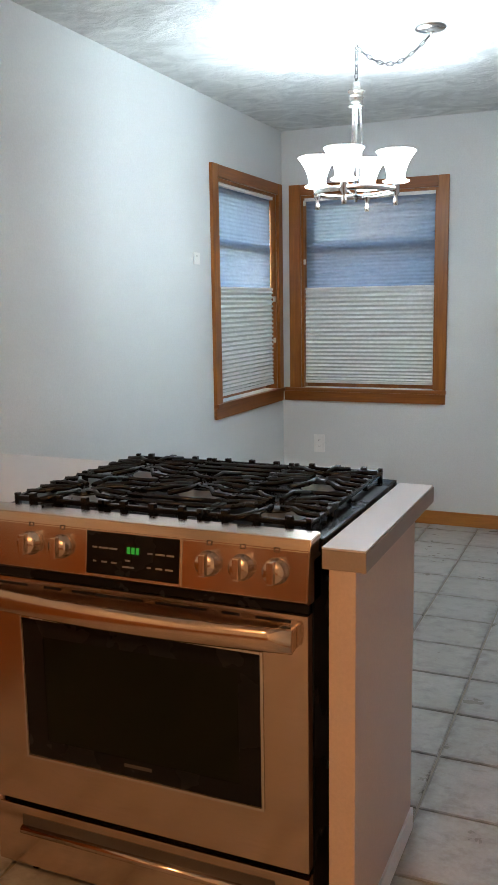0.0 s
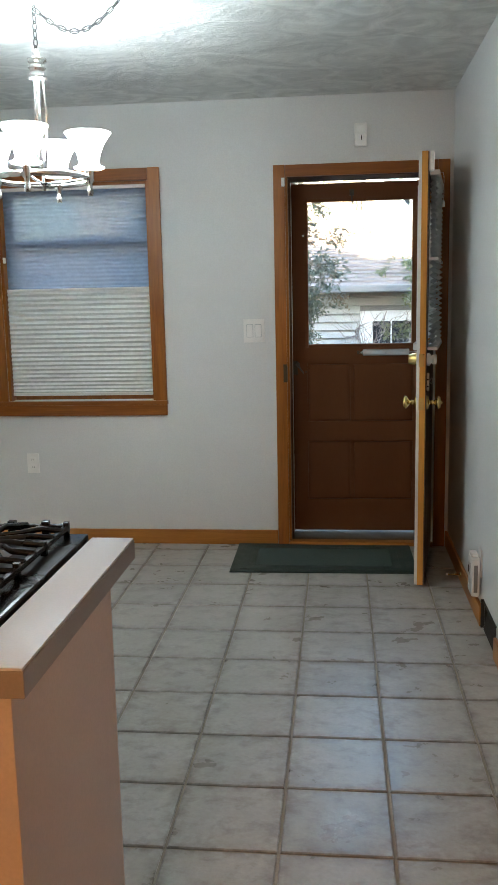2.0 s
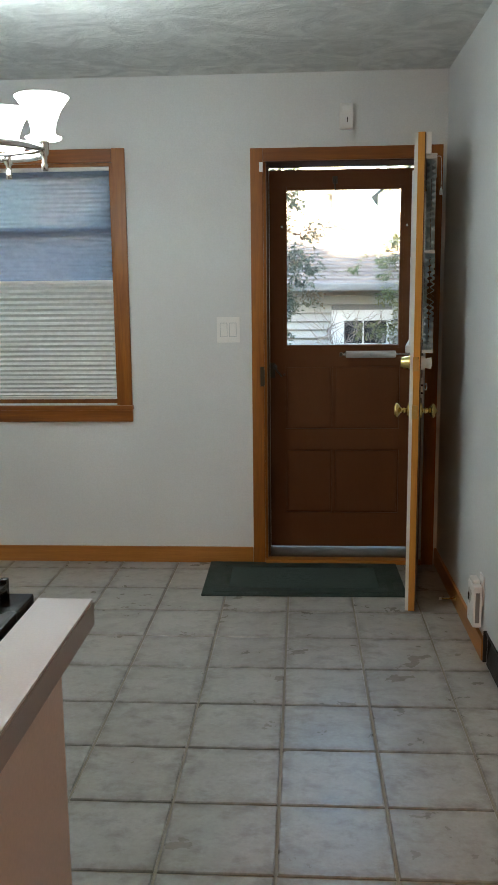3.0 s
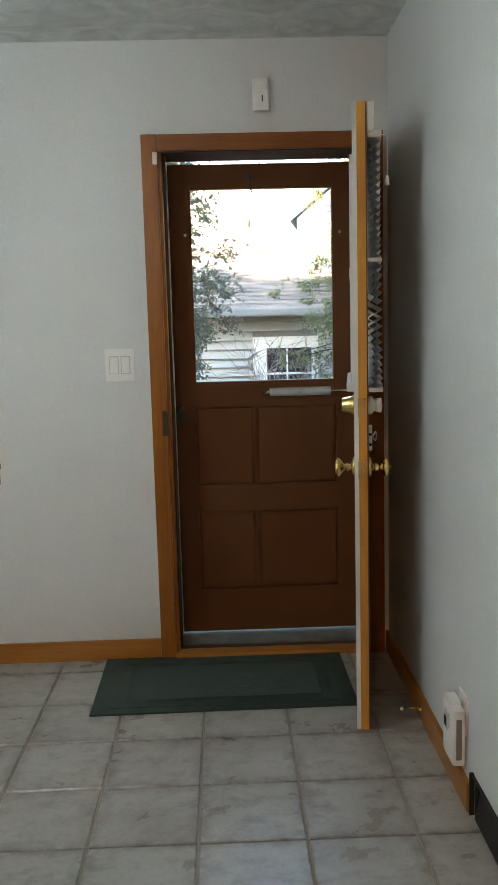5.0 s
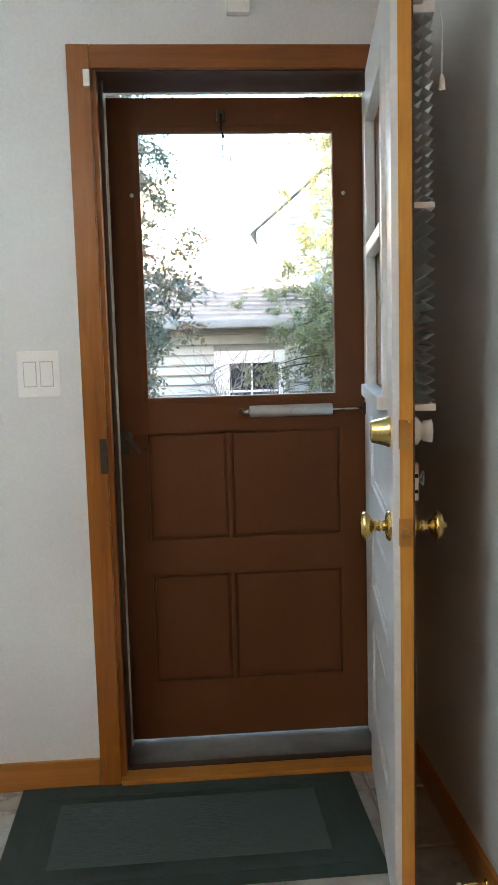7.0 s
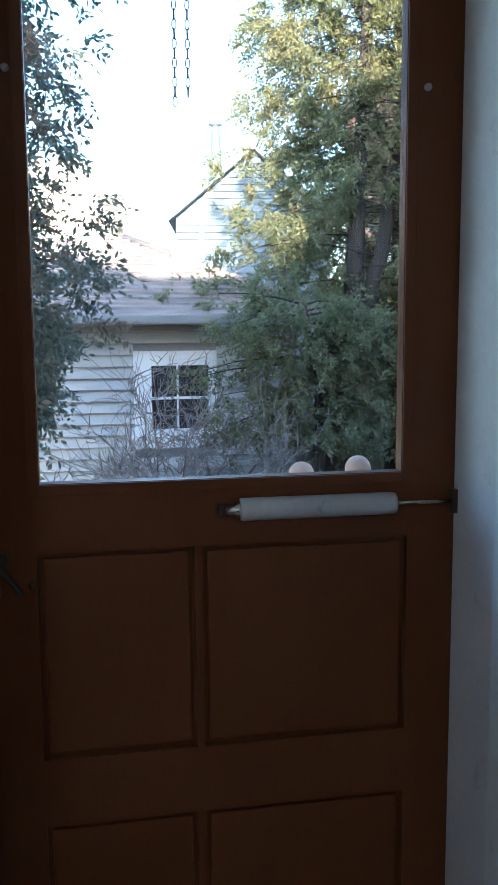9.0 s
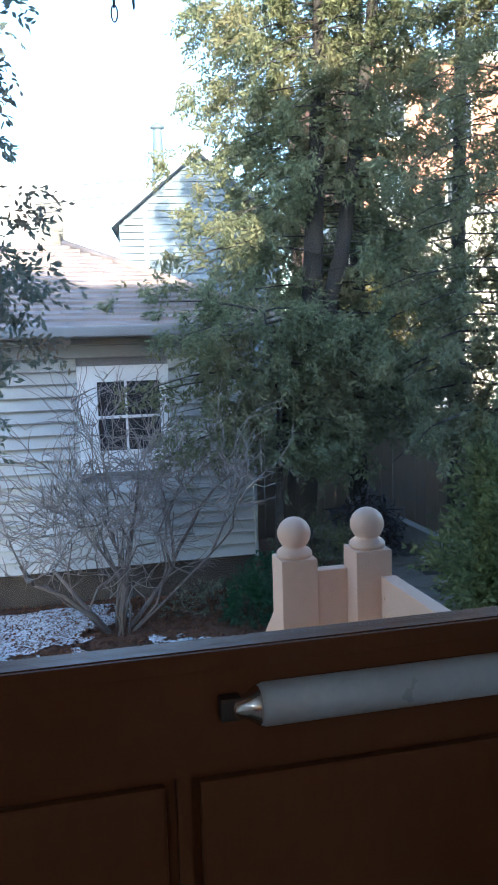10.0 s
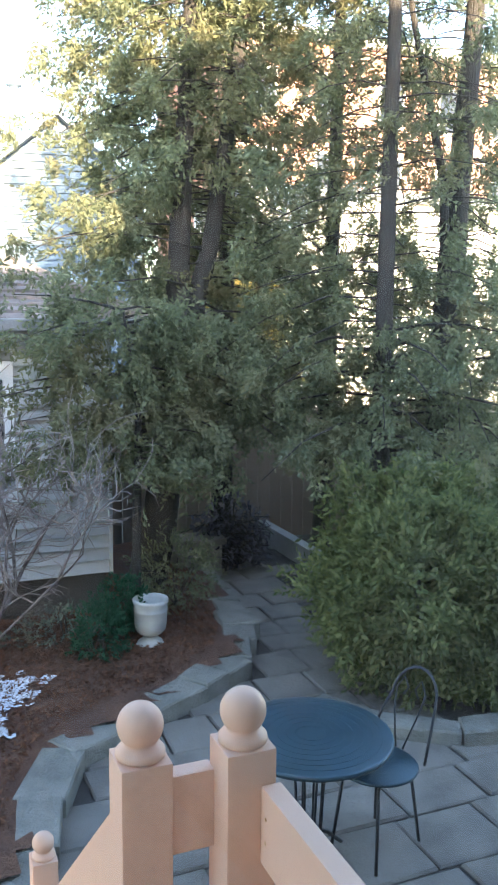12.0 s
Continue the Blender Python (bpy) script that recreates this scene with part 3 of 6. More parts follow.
# ---- storm door ----
storm = thing("storm_door", "closed dark brown wooden storm door with a large glass pane", "door", (0, 5.318, 0))
holes = [(-0.206, 0.380, 1.13, 1.925)]
panels = [(-0.214, 0.034, 0.68, 1.02), (0.046, 0.392, 0.68, 1.02), (-0.214, 0.034, 0.215, 0.566), (0.046, 0.392, 0.215, 0.566)]
part("door_slab", pierced((-0.311, 0.4885), (0.024, 2.026), holes + panels, 0, 0.026), BROWN, storm)
for x0, x1, z0, z1 in panels:
    b = boxed(x0, x1, 0.013, 0.022, z0, z1)
    box(b, x0 + 0.009, x1 - 0.009, 0.004, 0.013, z0 + 0.009, z1 - 0.009, 0.003)
    part("panel", b, BROWN, storm)
b = bmesh.new()
for x0, x1, z0, z1 in ((-0.225, -0.207, 1.112, 1.943), (0.381, 0.399, 1.112, 1.943), (-0.207, 0.381, 1.112, 1.129), (-0.207, 0.381, 1.926, 1.943)):
    box(b, x0, x1, -0.004, 0.0, z0, z1, 0.0015)
part("glass_stop", b, BROWN, storm)
pane = part("pane", boxed(-0.206, 0.380, 0.008, 0.011, 1.13, 1.925), PANE, storm)
pane.visible_shadow = False
for x, z in ((-0.232, 1.742), (0.413, 1.742), (-0.222, 0.972)):
    part("glass_clip", lathe([(0, 0), (0.006, 0.001), (0.006, 0.005), (0.004, 0.009), (0, 0.010)], 12, pose(x, -0.002, z, 90)), TUBE if z > 1.2 else DARK_BROWN, storm)
latch = part("latch", boxed(-0.3, -0.27, -0.006, 0.0, 0.955, 1.035, 0.002), IRON_DARK, storm, "dark worn metal latch")
part("lever", pipe([(-0.276, -0.018, 1.02), (-0.262, -0.026, 1.0), (-0.235, -0.03, 0.965)], 0.007, 8, None, 0.004), CHAIN_METAL, latch, "worn grey metal lever")
part("latch_boss", lathe([(0.012, 0), (0.012, 0.018), (0.008, 0.022), (0, 0.022)], 12, pose(-0.27, 0, 1.015, 90)), CHAIN_METAL, latch)
b = boxed(0.03, 0.055, -0.012, 0.0, 1.955, 1.99, 0.002)
pipe([(0.042, -0.014, 1.975), (0.042, -0.018, 1.93), (0.05, -0.016, 1.905)], 0.004, 6, b)
part("top_bolt", b, IRON_DARK, storm)

closer = thing("door_closer", "grey pneumatic door closer tube across the storm door", "door closer", (0, 5.310, 1.079))
part("tube", lathe([(0, 0), (0.017, 0.001), (0.0185, 0.005), (0.0185, 0.257), (0.017, 0.262), (0, 0.262)], 20, pose(0.105, 0, 0, 0, 90)), TUBE, closer)
part("end_cap", lathe([(0.004, -0.022), (0.009, -0.02), (0.011, -0.008), (0.017, 0.0), (0.015, 0.004), (0, 0.004)], 14, pose(0.104, 0, 0, 0, 90)), CHROME, closer)
part("rod", pipe([(0.365, 0, 0), (0.468, -0.004, 0)], 0.004, 8), CHROME, closer)
part("bracket", boxed(0.072, 0.09, -0.004, 0.014, -0.01, 0.01, 0.002), IRON_DARK, closer)
part("jamb_bracket", boxed(0.464, 0.4785, -0.012, 0.007, -0.02, 0.02, 0.002), DARK_BROWN, closer)

# ---- entry door, standing open into the room ----
entry = thing("entry_door", "open wooden entry door, white outside and dark brown inside", "door", (0.4335, 5.086, 0), -98.5)
W, T = 0.735, 0.045
win_hole = (0.105, 0.60, 1.16, 1.88)
sunk = [(0.105, 0.60, 0.89, 1.085), (0.105, 0.60, 0.60, 0.795), (0.105, 0.60, 0.23, 0.505)]
part("core", pierced((0, W), (0.016, 2.03), [win_hole], 0.0142, T - 0.004), LEAF_EDGE, entry, "bare orange wooden edge")
part("outer_face", pierced((0.001, W - 0.001), (0.017, 2.029), [win_hole] + sunk, 0, 0.0141), OLD_WHITE, entry, "chipped white outer face")
part("inner_face", pierced((0.001, W - 0.001), (0.017, 2.029), [win_hole], T - 0.004, T), DARK_BROWN, entry, "dark brown inner face")
for x0, x1, z0, z1 in sunk:
    b = boxed(x0, x1, 0.0115, 0.0141, z0, z1)
    box(b, x0 + 0.035, x1 - 0.035, 0.004, 0.0116, z0 + 0.035, z1 - 0.035, 0.0035)
    for e in ((x0, x0 + 0.012, z0, z1), (x1 - 0.012, x1, z0, z1), (x0 + 0.012, x1 - 0.012, z0, z0 + 0.012), (x0 + 0.012, x1 - 0.012, z1 - 0.012, z1)):
        box(b, e[0], e[1], 0.006, 0.0117, e[2], e[3], 0.0025)
    part("panel", b, OLD_WHITE, entry)
b = bmesh.new()
x0, x1, z0, z1 = win_hole
for e in ((x0 - 0.018, x0 + 0.012, z0 - 0.018, z1 + 0.018), (x1 - 0.012, x1 + 0.018, z0 - 0.018, z1 + 0.018), (x0 + 0.012, x1 - 0.012, z1 - 0.012, z1 + 0.018)):
    box(b, e[0], e[1], -0.010, 0.016, e[2], e[3], 0.003)
part("window_trim", b, OLD_WHITE, entry)
b = bmesh.new()
for e in ((x0 + 0.0005, x0 + 0.012, z0 + 0.012, z1 - 0.012), (x1 - 0.012, x1 - 0.0005, z0 + 0.012, z1 - 0.012)):
    box(b, e[0], e[1], 0.0215, T - 0.0005, e[2], e[3], 0.002)
part("window_reveal", b, OLD_WHITE, entry)
part("window_ledge", boxed(x0 - 0.022, x1 + 0.022, -0.024, 0.016, z0 - 0.02, z0 + 0.012, 0.005), OLD_WHITE, entry, "chipped white window ledge")
part("muntin", boxed(x0 + 0.012, x1 - 0.012, -0.012, 0.016, 1.515, 1.545, 0.004), OLD_WHITE, entry)
for lo, hi in ((z0 + 0.012, 1.515), (1.545, z1 - 0.012)):
    p = part("pane", boxed(x0 + 0.012, x1 - 0.012, 0.018, 0.021, lo, hi), PANE, entry)
    p.visible_shadow = False
KX = W - 0.062
part("deadbolt", lathe([(0.034, 0), (0.034, 0.004), (0.031, 0.008), (0.024, 0.036), (0.022, 0.04), (0, 0.041)], 20, pose(KX, 0, 1.10, 90)), BRASS, entry, "polished brass deadbolt")
part("thumb_turn", lathe([(0.03, 0), (0.03, 0.012), (0.018, 0.02), (0.022, 0.024), (0.024, 0.042), (0, 0.046)], 16, pose(KX, T, 1.10, -90)), WHITE_PLASTIC, entry, "cream thumb turn")
part("bolt_plate", boxed(W, W + 0.0025, 0.012, 0.036, 1.07, 1.13, 0.0005), OLD_BRASS, entry)
knob_profile = [(0.033, 0), (0.033, 0.004), (0.028, 0.009), (0.012, 0.012), (0.010, 0.02), (0.014, 0.024), (0.010, 0.028), (0.011, 0.036), (0.020, 0.042), (0.030, 0.05), (0.031, 0.057), (0.024, 0.064), (0, 0.066)]
part("door_knob", lathe(knob_profile, 24, pose(KX, 0, 0.897, 90)), BRASS, entry, "polished brass door knob")
part("door_knob", lathe(knob_profile[:-1] + [(0.008, 0.066), (0.004, 0.074), (0, 0.075)], 24, pose(KX, T, 0.897, -90)), BRASS, entry, "polished brass door knob")
part("latch_plate", boxed(W, W + 0.0025, 0.012, 0.036, 0.868, 0.926, 0.0005), OLD_BRASS, entry)
part("latch_tongue", boxed(W + 0.0025, W + 0.009, 0.018, 0.03, 0.888, 0.906, 0.003), OLD_BRASS, entry)
chain_plate = part("chain_plate", boxed(W - 0.075, W - 0.035, T, T + 0.012, 0.955, 1.035, 0.004), ALUMINIUM, entry, "metal chain-lock keeper")
for z in (0.975, 1.008):
    part("keyhole", boxed(W - 0.0352, W - 0.0346, T + 0.002, T + 0.0105, z - 0.004, z + 0.004), BLACK, chain_plate)
part("keeper_ring", pipe([(W - 0.055 + 0.014 * math.cos(a * 0.6), T + 0.014 + 0.012 * math.sin(a * 0.3), 1.0 + 0.014 * math.sin(a * 0.6)) for a in range(11)], 0.002, 6), ALUMINIUM, chain_plate)
part("alarm_magnet", boxed(W - 0.055, W - 0.035 + 0.03, T, T + 0.022, 1.945, 2.03, 0.004), WHITE_PLASTIC, entry, "white alarm magnet")

dsh = thing("cellular_shade", "white cellular shade hung on the open door's inner face", "window shade", (0.4335, 5.086, 0), -98.5, "cellular shades")
part("headrail", boxed(0.08, 0.70, T + 0.002, T + 0.046, 1.93, 1.952, 0.003), WHITE_PLASTIC, dsh)
part("sheer_fabric", pleats(0.085, 0.695, 1.565, 1.93, T + 0.024, 17, 0.019, True), COMB, dsh)
part("middle_rail", boxed(0.083, 0.697, T + 0.003, T + 0.046, 1.555, 1.567, 0.002), WHITE_PLASTIC, dsh)
part("honeycomb_fabric", pleats(0.085, 0.695, 1.158, 1.555, T + 0.025, 16, 0.022, True), COMB, dsh)
part("bottom_rail", boxed(0.083, 0.697, T + 0.002, T + 0.048, 1.144, 1.158, 0.002), WHITE_PLASTIC, dsh)
b = pipe([(0.66, T + 0.044, 1.945), (0.67, T + 0.06, 1.942), (0.67, T + 0.064, 1.92), (0.67, T + 0.064, 1.82)], 0.0012, 5)
part("pull_cord", b, WHITE_PLASTIC, dsh)
part("tassel", lathe([(0.004, 0), (0.007, 0.001), (0.0055, 0.02), (0.002, 0.03), (0, 0.031)], 10, pose(0.67, T + 0.064, 1.79)), WHITE_PLASTIC, dsh)

# ---- small fittings on the walls ----
alarm = thing("motion_sensor", "white plastic motion sensor on the wall above the door", "alarm sensor", (0.085, YN, 2.235))
part("housing", boxed(-0.032, 0.032, -0.03, 0.0, -0.06, 0.06, 0.008), WHITE_PLASTIC, alarm)
part("lens", boxed(-0.024, 0.024, -0.037, -0.0305, 0.008, 0.052, 0.006), WHITE_PLASTIC, alarm)
part("slot", boxed(0.003, 0.007, -0.0312, -0.0302, -0.028, -0.004), BLACK, alarm)

sw = thing("light_switch", "white double rocker light switch plate", "light switch", (-0.4995, YN, 1.2215))
part("plate", boxed(-0.058, 0.058, -0.006, 0, -0.064, 0.064, 0.002), WHITE_PLASTIC, sw)
for x in (-0.023, 0.023):
    part("rocker_frame", boxed(x - 0.0185, x + 0.0185, -0.0068, -0.0061, -0.0355, 0.0355), TUBE, sw)
    part("rocker", boxed(x - 0.016, x + 0.016, -0.0105, -0.0062, -0.033, 0.033, 0.002, Matrix.Rotation(radians(2), 4, "X")), WHITE_PLASTIC, sw)


def outlet(at, rz, label):
    o = thing("wall_outlet", label, "outlet", at, rz, "wall outlets")
    part("plate", boxed(-0.036, 0.036, -0.006, 0, -0.058, 0.058, 0.002), WHITE_PLASTIC, o)
    for z in (-0.021, 0.021):
        s = part("socket", boxed(-0.016, 0.016, -0.0085, -0.0062, z - 0.014, z + 0.014, 0.001), WHITE_PLASTIC, o)
        for x in (-0.006, 0.006):
            part("slit", boxed(x - 0.001, x + 0.001, -0.0092, -0.0086, z - 0.004, z + 0.005), DARK_PRINT, s)
    return o


outlet((-1.81, YN, 0.475), 0, "white wall outlet plate above the baseboard")
outlet((XE, 3.955, 0.26), -90, "white wall outlet plate holding a plug-in detector")
cover = thing("wall_plate", "white blank wall plate beside the window", "wall plate", (XW, 3.86, 1.615), 90)
part("plate", boxed(-0.036, 0.036, -0.006, 0, -0.03, 0.03, 0.002), WHITE_PLASTIC, cover)
part("screw", lathe([(0.004, 0), (0.003, 0.0015), (0, 0.002)], 8, pose(0, -0.006, 0.012, 90)), DARK_PRINT, cover)

det = thing("gas_detector", "white plug-in detector on the outlet low on the wall", "detector", (XE, 3.965, 0.0), -90)
part("housing", boxed(-0.055, 0.06, -0.045, -0.0095, 0.12, 0.285, 0.011), WHITE_PLASTIC, det)
part("top_cap", boxed(-0.045, 0.02, -0.042, -0.012, 0.283, 0.298, 0.006), WHITE_PLASTIC, det)
part("display_window", boxed(-0.038, -0.012, -0.0462, -0.0452, 0.205, 0.235, 0.0003), BLACK, det)
part("test_button", lathe([(0.009, 0), (0.008, 0.002), (0, 0.003)], 14, pose(-0.02, -0.045, 0.15, 90)), WHITE_PLASTIC, det)
part("side_vent", boxed(0.0602, 0.0608, -0.036, -0.02, 0.14, 0.26), PRINT, det)

stop = thing("door_stopper", "small brass spring door stopper on the baseboard", "door stopper", (XE - 0.014, 4.44, 0.045))
part("rod", pipe([(0, 0, 0), (-0.062, 0, 0)], 0.004, 8), BRASS, stop)
part("base", lathe([(0.011, 0), (0.010, 0.004), (0.005, 0.008), (0, 0.008)], 12, pose(0, 0, 0, 0, -90)), BRASS, stop)
part("tip", lathe([(0.006, 0), (0.0065, 0.006), (0.005, 0.009), (0, 0.0095)], 10, pose(-0.062, 0, 0, 0, -90)), WHITE_PLASTIC, stop, "white rubber tip")

# ---- door mat ----
mat_1 = thing("door_mat", "dark green ribbed rubber door mat lying before the door", "door mat", (-0.121, 4.822, 0), 0.6)
part("border", boxed(-0.483, 0.483, -0.258, 0.258, 0.0, 0.007, 0.003), MAT_DARK, mat_1)
b = bmesh.new()
for e in ((-0.43, 0.43, -0.215, -0.185), (-0.43, 0.43, 0.185, 0.215), (-0.43, -0.40, -0.185, 0.185), (0.40, 0.43, -0.185, 0.185)):
    box(b, *e, 0.007, 0.009, 0.0008)
part("band", b, MAT_LIGHT, mat_1, "paler green raised band")
b = bmesh.new()
ribs = [(b.verts.new((-0.36, -0.15 + i * 0.00345, 0.0095 if i % 2 else 0.0072)), b.verts.new((0.36, -0.15 + i * 0.00345, 0.0095 if i % 2 else 0.0072))) for i in range(88)]
for p, q in zip(ribs, ribs[1:]):
    b.faces.new((p[0], p[1], q[1], q[0]))
part("ribbed_field", b, MAT_LIGHT, mat_1)

# ---- peninsula: cabinets, worktop, gable ----
gable = thing("end_panel", "peach laminate end panel under the worktop", "panel", (0, 0, 0))
part("panel_face", boxed(-0.540, -0.484, 1.39, 1.913, 0.0, 0.862, 0.003), GABLE, gable)
part("foot_trim", boxed(-0.484, -0.477, 1.40, 1.913, 0.0, 0.06, 0.002), TRIM, gable, "white foot trim")
top = thing("worktop", "pale laminate worktop strip with a brown edge beside the range", "worktop", (0, 0, 0))
part("top_sheet", boxed(-0.553, -0.464, 1.387, 2.033, 0.903, 0.907), LAMINATE, top)
part("edge_band", boxed(-0.553, -0.462, 1.385, 2.035, 0.8625, 0.9028, 0.003), EDGE, top, "brown edge band")
top2 = thing("worktop", "pale laminate worktop strip running to the wall", "worktop", (0, 0, 0))
part("top_sheet", boxed(XW, -1.384, 1.387, 2.062, 0.903, 0.907), LAMINATE, top2)
part("edge_band", boxed(XW, -1.384, 1.385, 2.064, 0.8625, 0.9028, 0.003), EDGE, top2)
cab = thing("base_cabinet", "peach laminate base cabinet beside the range", "cabinet", (0, 0, 0))
part("body", boxed(XW, -1.386, 1.42, 1.98, 0.1, 0.862), GABLE, cab)
part("cabinet_door", boxed(XW + 0.02, -1.40, 1.40, 1.4195, 0.13, 0.845, 0.003), GABLE, cab)
part("toe_kick", boxed(XW, -1.386, 1.47, 1.95, 0.0, 0.1), BLACK, cab)

# ---- range ----
rng = thing("gas_range", "stainless steel slide-in gas range with black grates", "range", (-0.969, 1.345, 0))
hw = 0.403
part("body", boxed(-hw, hw, 0.03, 0.675, 0.03, 0.885, 0.004), BLACK, rng)
for x in (-0.34, 0.34):
    for y in (0.07, 0.62):
        part("foot", lathe([(0.018, 0), (0.018, 0.02), (0.01, 0.03), (0, 0.03)], 10, pose(x, y, 0)), BLACK, rng)
cp = bmesh.new()
prof = [(0.03, 0.795), (0.004, 0.797), (-0.008, 0.806), (0.004, 0.905), (0.016, 0.926), (0.075, 0.929), (0.075, 0.795)]
rows = [[cp.verts.new((x, y, z)) for y, z in prof] for x in (-hw, hw)]
n = len(prof)
for i in range(n):
    cp.faces.new((rows[0][i], rows[1][i], rows[1][(i + 1) % n], rows[0][(i + 1) % n]))
cp.faces.new(rows[0][::-1])
cp.faces.new(rows[1])
bmesh.ops.recalc_face_normals(cp, faces=cp.faces)
bmesh.ops.bevel(cp, geom=[e for e in cp.edges], offset=0.002, segments=2, affect="EDGES")
part("control_panel", cp, STEEL, rng, "brushed steel control panel")
tilt = pose(0, -0.002, 0.858, -7)
disp = part("display", boxed(-0.103, 0.123, -0.0035, 0.004, -0.046, 0.046, 0.002, tilt), BLACK, rng, "black glass display panel")
b = bmesh.new()
for e in ((-0.1065, 0.1265, -0.0495, -0.0462), (-0.1065, 0.1265, 0.0462, 0.0495), (-0.1065, -0.1032, -0.0462, 0.0462), (0.1232, 0.1265, -0.0462, 0.0462)):
    box(b, e[0], e[1], -0.0028, 0.003, e[2], e[3], 0, tilt)
part("display_frame", b, CHROME, rng, "thin bright display frame")
for x in (-0.002, 0.009, 0.020):
    part("clock_digit", boxed(x, x + 0.0075, -0.0046, -0.0036, 0.005, 0.019, 0, tilt), GREEN_LED, disp, "lit green clock digit")
for i, (x, z, w) in enumerate(((-0.082, 0.012, 0.012), (-0.06, 0.012, 0.024), (-0.036, 0.012, 0.02), (-0.082, -0.018, 0.008), (-0.058, -0.018, 0.014), (-0.034, -0.018, 0.014), (0.0, -0.01, 0.012), (0.002, -0.024, 0.028), (0.054, 0.01, 0.012), (0.078, 0.01, 0.022), (0.102, 0.01, 0.018), (0.052, -0.02, 0.01), (0.076, -0.02, 0.016), (0.1, -0.02, 0.018))):
    part("print_bar", boxed(x - w / 2, x + w / 2, -0.0042, -0.0036, z - 0.0018, z + 0.0018, 0, tilt), PRINT, disp)
for x in (-0.253, -0.17, 0.189, 0.263, 0.336):
    kb = part("knob", lathe([(0.027, 0), (0.027, 0.004), (0.0245, 0.006), (0.0235, 0.020), (0.021, 0.024), (0, 0.0245)], 28, tilt @ pose(x, 0.001, 0.004, 90)), STEEL, rng, "brushed steel burner knob")
    part("grip", boxed(x - 0.0075, x + 0.0075, -0.036, -0.021, -0.019, 0.027, 0.003, tilt), STEEL, kb)
    b = bmesh.new()
    for e in ((-0.006, 0.006, 0.041, 0.0425), (-0.006, 0.006, 0.0495, 0.051), (-0.006, -0.0045, 0.0425, 0.0495), (0.0045, 0.006, 0.0425, 0.0495)):
        box(b, x + e[0], x + e[1], -0.0012, 0.0005, e[2], e[3], 0, tilt)
    part("mark", b, DARK_PRINT, rng)
dr = part("oven_door", pierced((-hw + 0.002, hw - 0.002), (0.22, 0.775), [(-0.292, 0.298, 0.345, 0.682)], 0.0, 0.03), STEEL, rng, "brushed steel oven door")
part("window_glass", boxed(-0.292, 0.298, 0.006, 0.012, 0.345, 0.682), OVEN_GLASS, dr, "dark oven window glass")
b = bmesh.new()
for e in ((-0.292, -0.24, 0.345, 0.682), (0.246, 0.298, 0.345, 0.682), (-0.24, 0.246, 0.345, 0.385), (-0.24, 0.246, 0.64, 0.682)):
    box(b, e[0], e[1], 0.0035, 0.0055, e[2], e[3])
part("window_border", b, BLACK, dr)
b = bmesh.new()
for e in ((-0.299, -0.2925, 0.338, 0.689), (0.2985, 0.305, 0.338, 0.689), (-0.2925, 0.2985, 0.338, 0.3445), (-0.2925, 0.2985, 0.6825, 0.689)):
    box(b, e[0], e[1], -0.0035, -0.0002, e[2], e[3], 0.0015)
part("window_bevel", b, CHROME, dr, "bright bevelled window edge")
part("badge", boxed(-0.035, 0.035, 0.0022, 0.0033, 0.366, 0.374), DARK_PRINT, dr)
for x0, x1 in ((-0.36, -0.27), (-0.225, -0.18), (-0.15, 0.03), (0.06, 0.18), (0.215, 0.255), (0.29, 0.365)):
    part("vent_slot", boxed(x0, x1, -0.0012, 0.002, 0.758, 0.764), BLACK, dr)
for x0, x1 in ((-0.36, -0.29), (0.285, 0.345)):
    part("vent_slot", boxed(x0, x1, -0.0012, 0.002, 0.703, 0.708), BLACK, dr)
hp = [(x, -0.026 - 0.026 * (1 - (x / 0.378) ** 2), 0.730) for x in [(-0.378 + 0.063 * i) for i in range(13)]]
b = pipe(hp, 0.0135, 18)
bmesh.ops.scale(b, vec=(1, 1, 1.9), verts=b.verts, space=Matrix.Translation((0, 0, -0.730)))
part("handle", b, STEEL, dr, "bowed steel handle")
for x in (-0.362, 0.362):
    part("handle_mount", boxed(x - 0.016, x + 0.016, -0.030, 0.0, 0.706, 0.754, 0.005), STEEL, dr)
dw = part("drawer", boxed(-hw + 0.002, hw - 0.002, 0.0, 0.03, 0.05, 0.205, 0.004), STEEL, rng, "brushed steel storage drawer")
part("drawer_recess", boxed(-0.325, 0.325, -0.0012, 0.002, 0.156, 0.184), DARK_PRINT, dw)
b = pipe([(-0.325, -0.004, 0.147), (0.325, -0.004, 0.147)], 0.010, 12)
part("drawer_lip", b, STEEL, dw, "rolled steel drawer pull")
part("door_gap", boxed(-hw + 0.004, hw - 0.004, 0.012, 0.03, 0.776, 0.794), BLACK, rng)
part("cooktop", boxed(-hw - 0.006, hw + 0.006, 0.075, 0.69, 0.885, 0.915, 0.006), BLACK, rng, "black enamel cooktop")
for x, y, r in ((-0.25, 0.22, 0.045), (-0.25, 0.53, 0.035), (0.0, 0.375, 0.052), (0.25, 0.22, 0.05), (0.25, 0.53, 0.038)):
    bu = part("burner", lathe([(r * 1.35, 0.915), (r * 1.3, 0.919), (r, 0.921), (r * 0.95, 0.93), (0, 0.93)], 24, pose(x, y, 0)), ALUMINIUM, rng, "grey metal burner ring")
    part("burner_cap", lathe([(r * 0.85, 0.93), (r * 0.85, 0.936), (r * 0.7, 0.939), (0, 0.939)], 24, pose(x, y, 0)), IRON, bu)


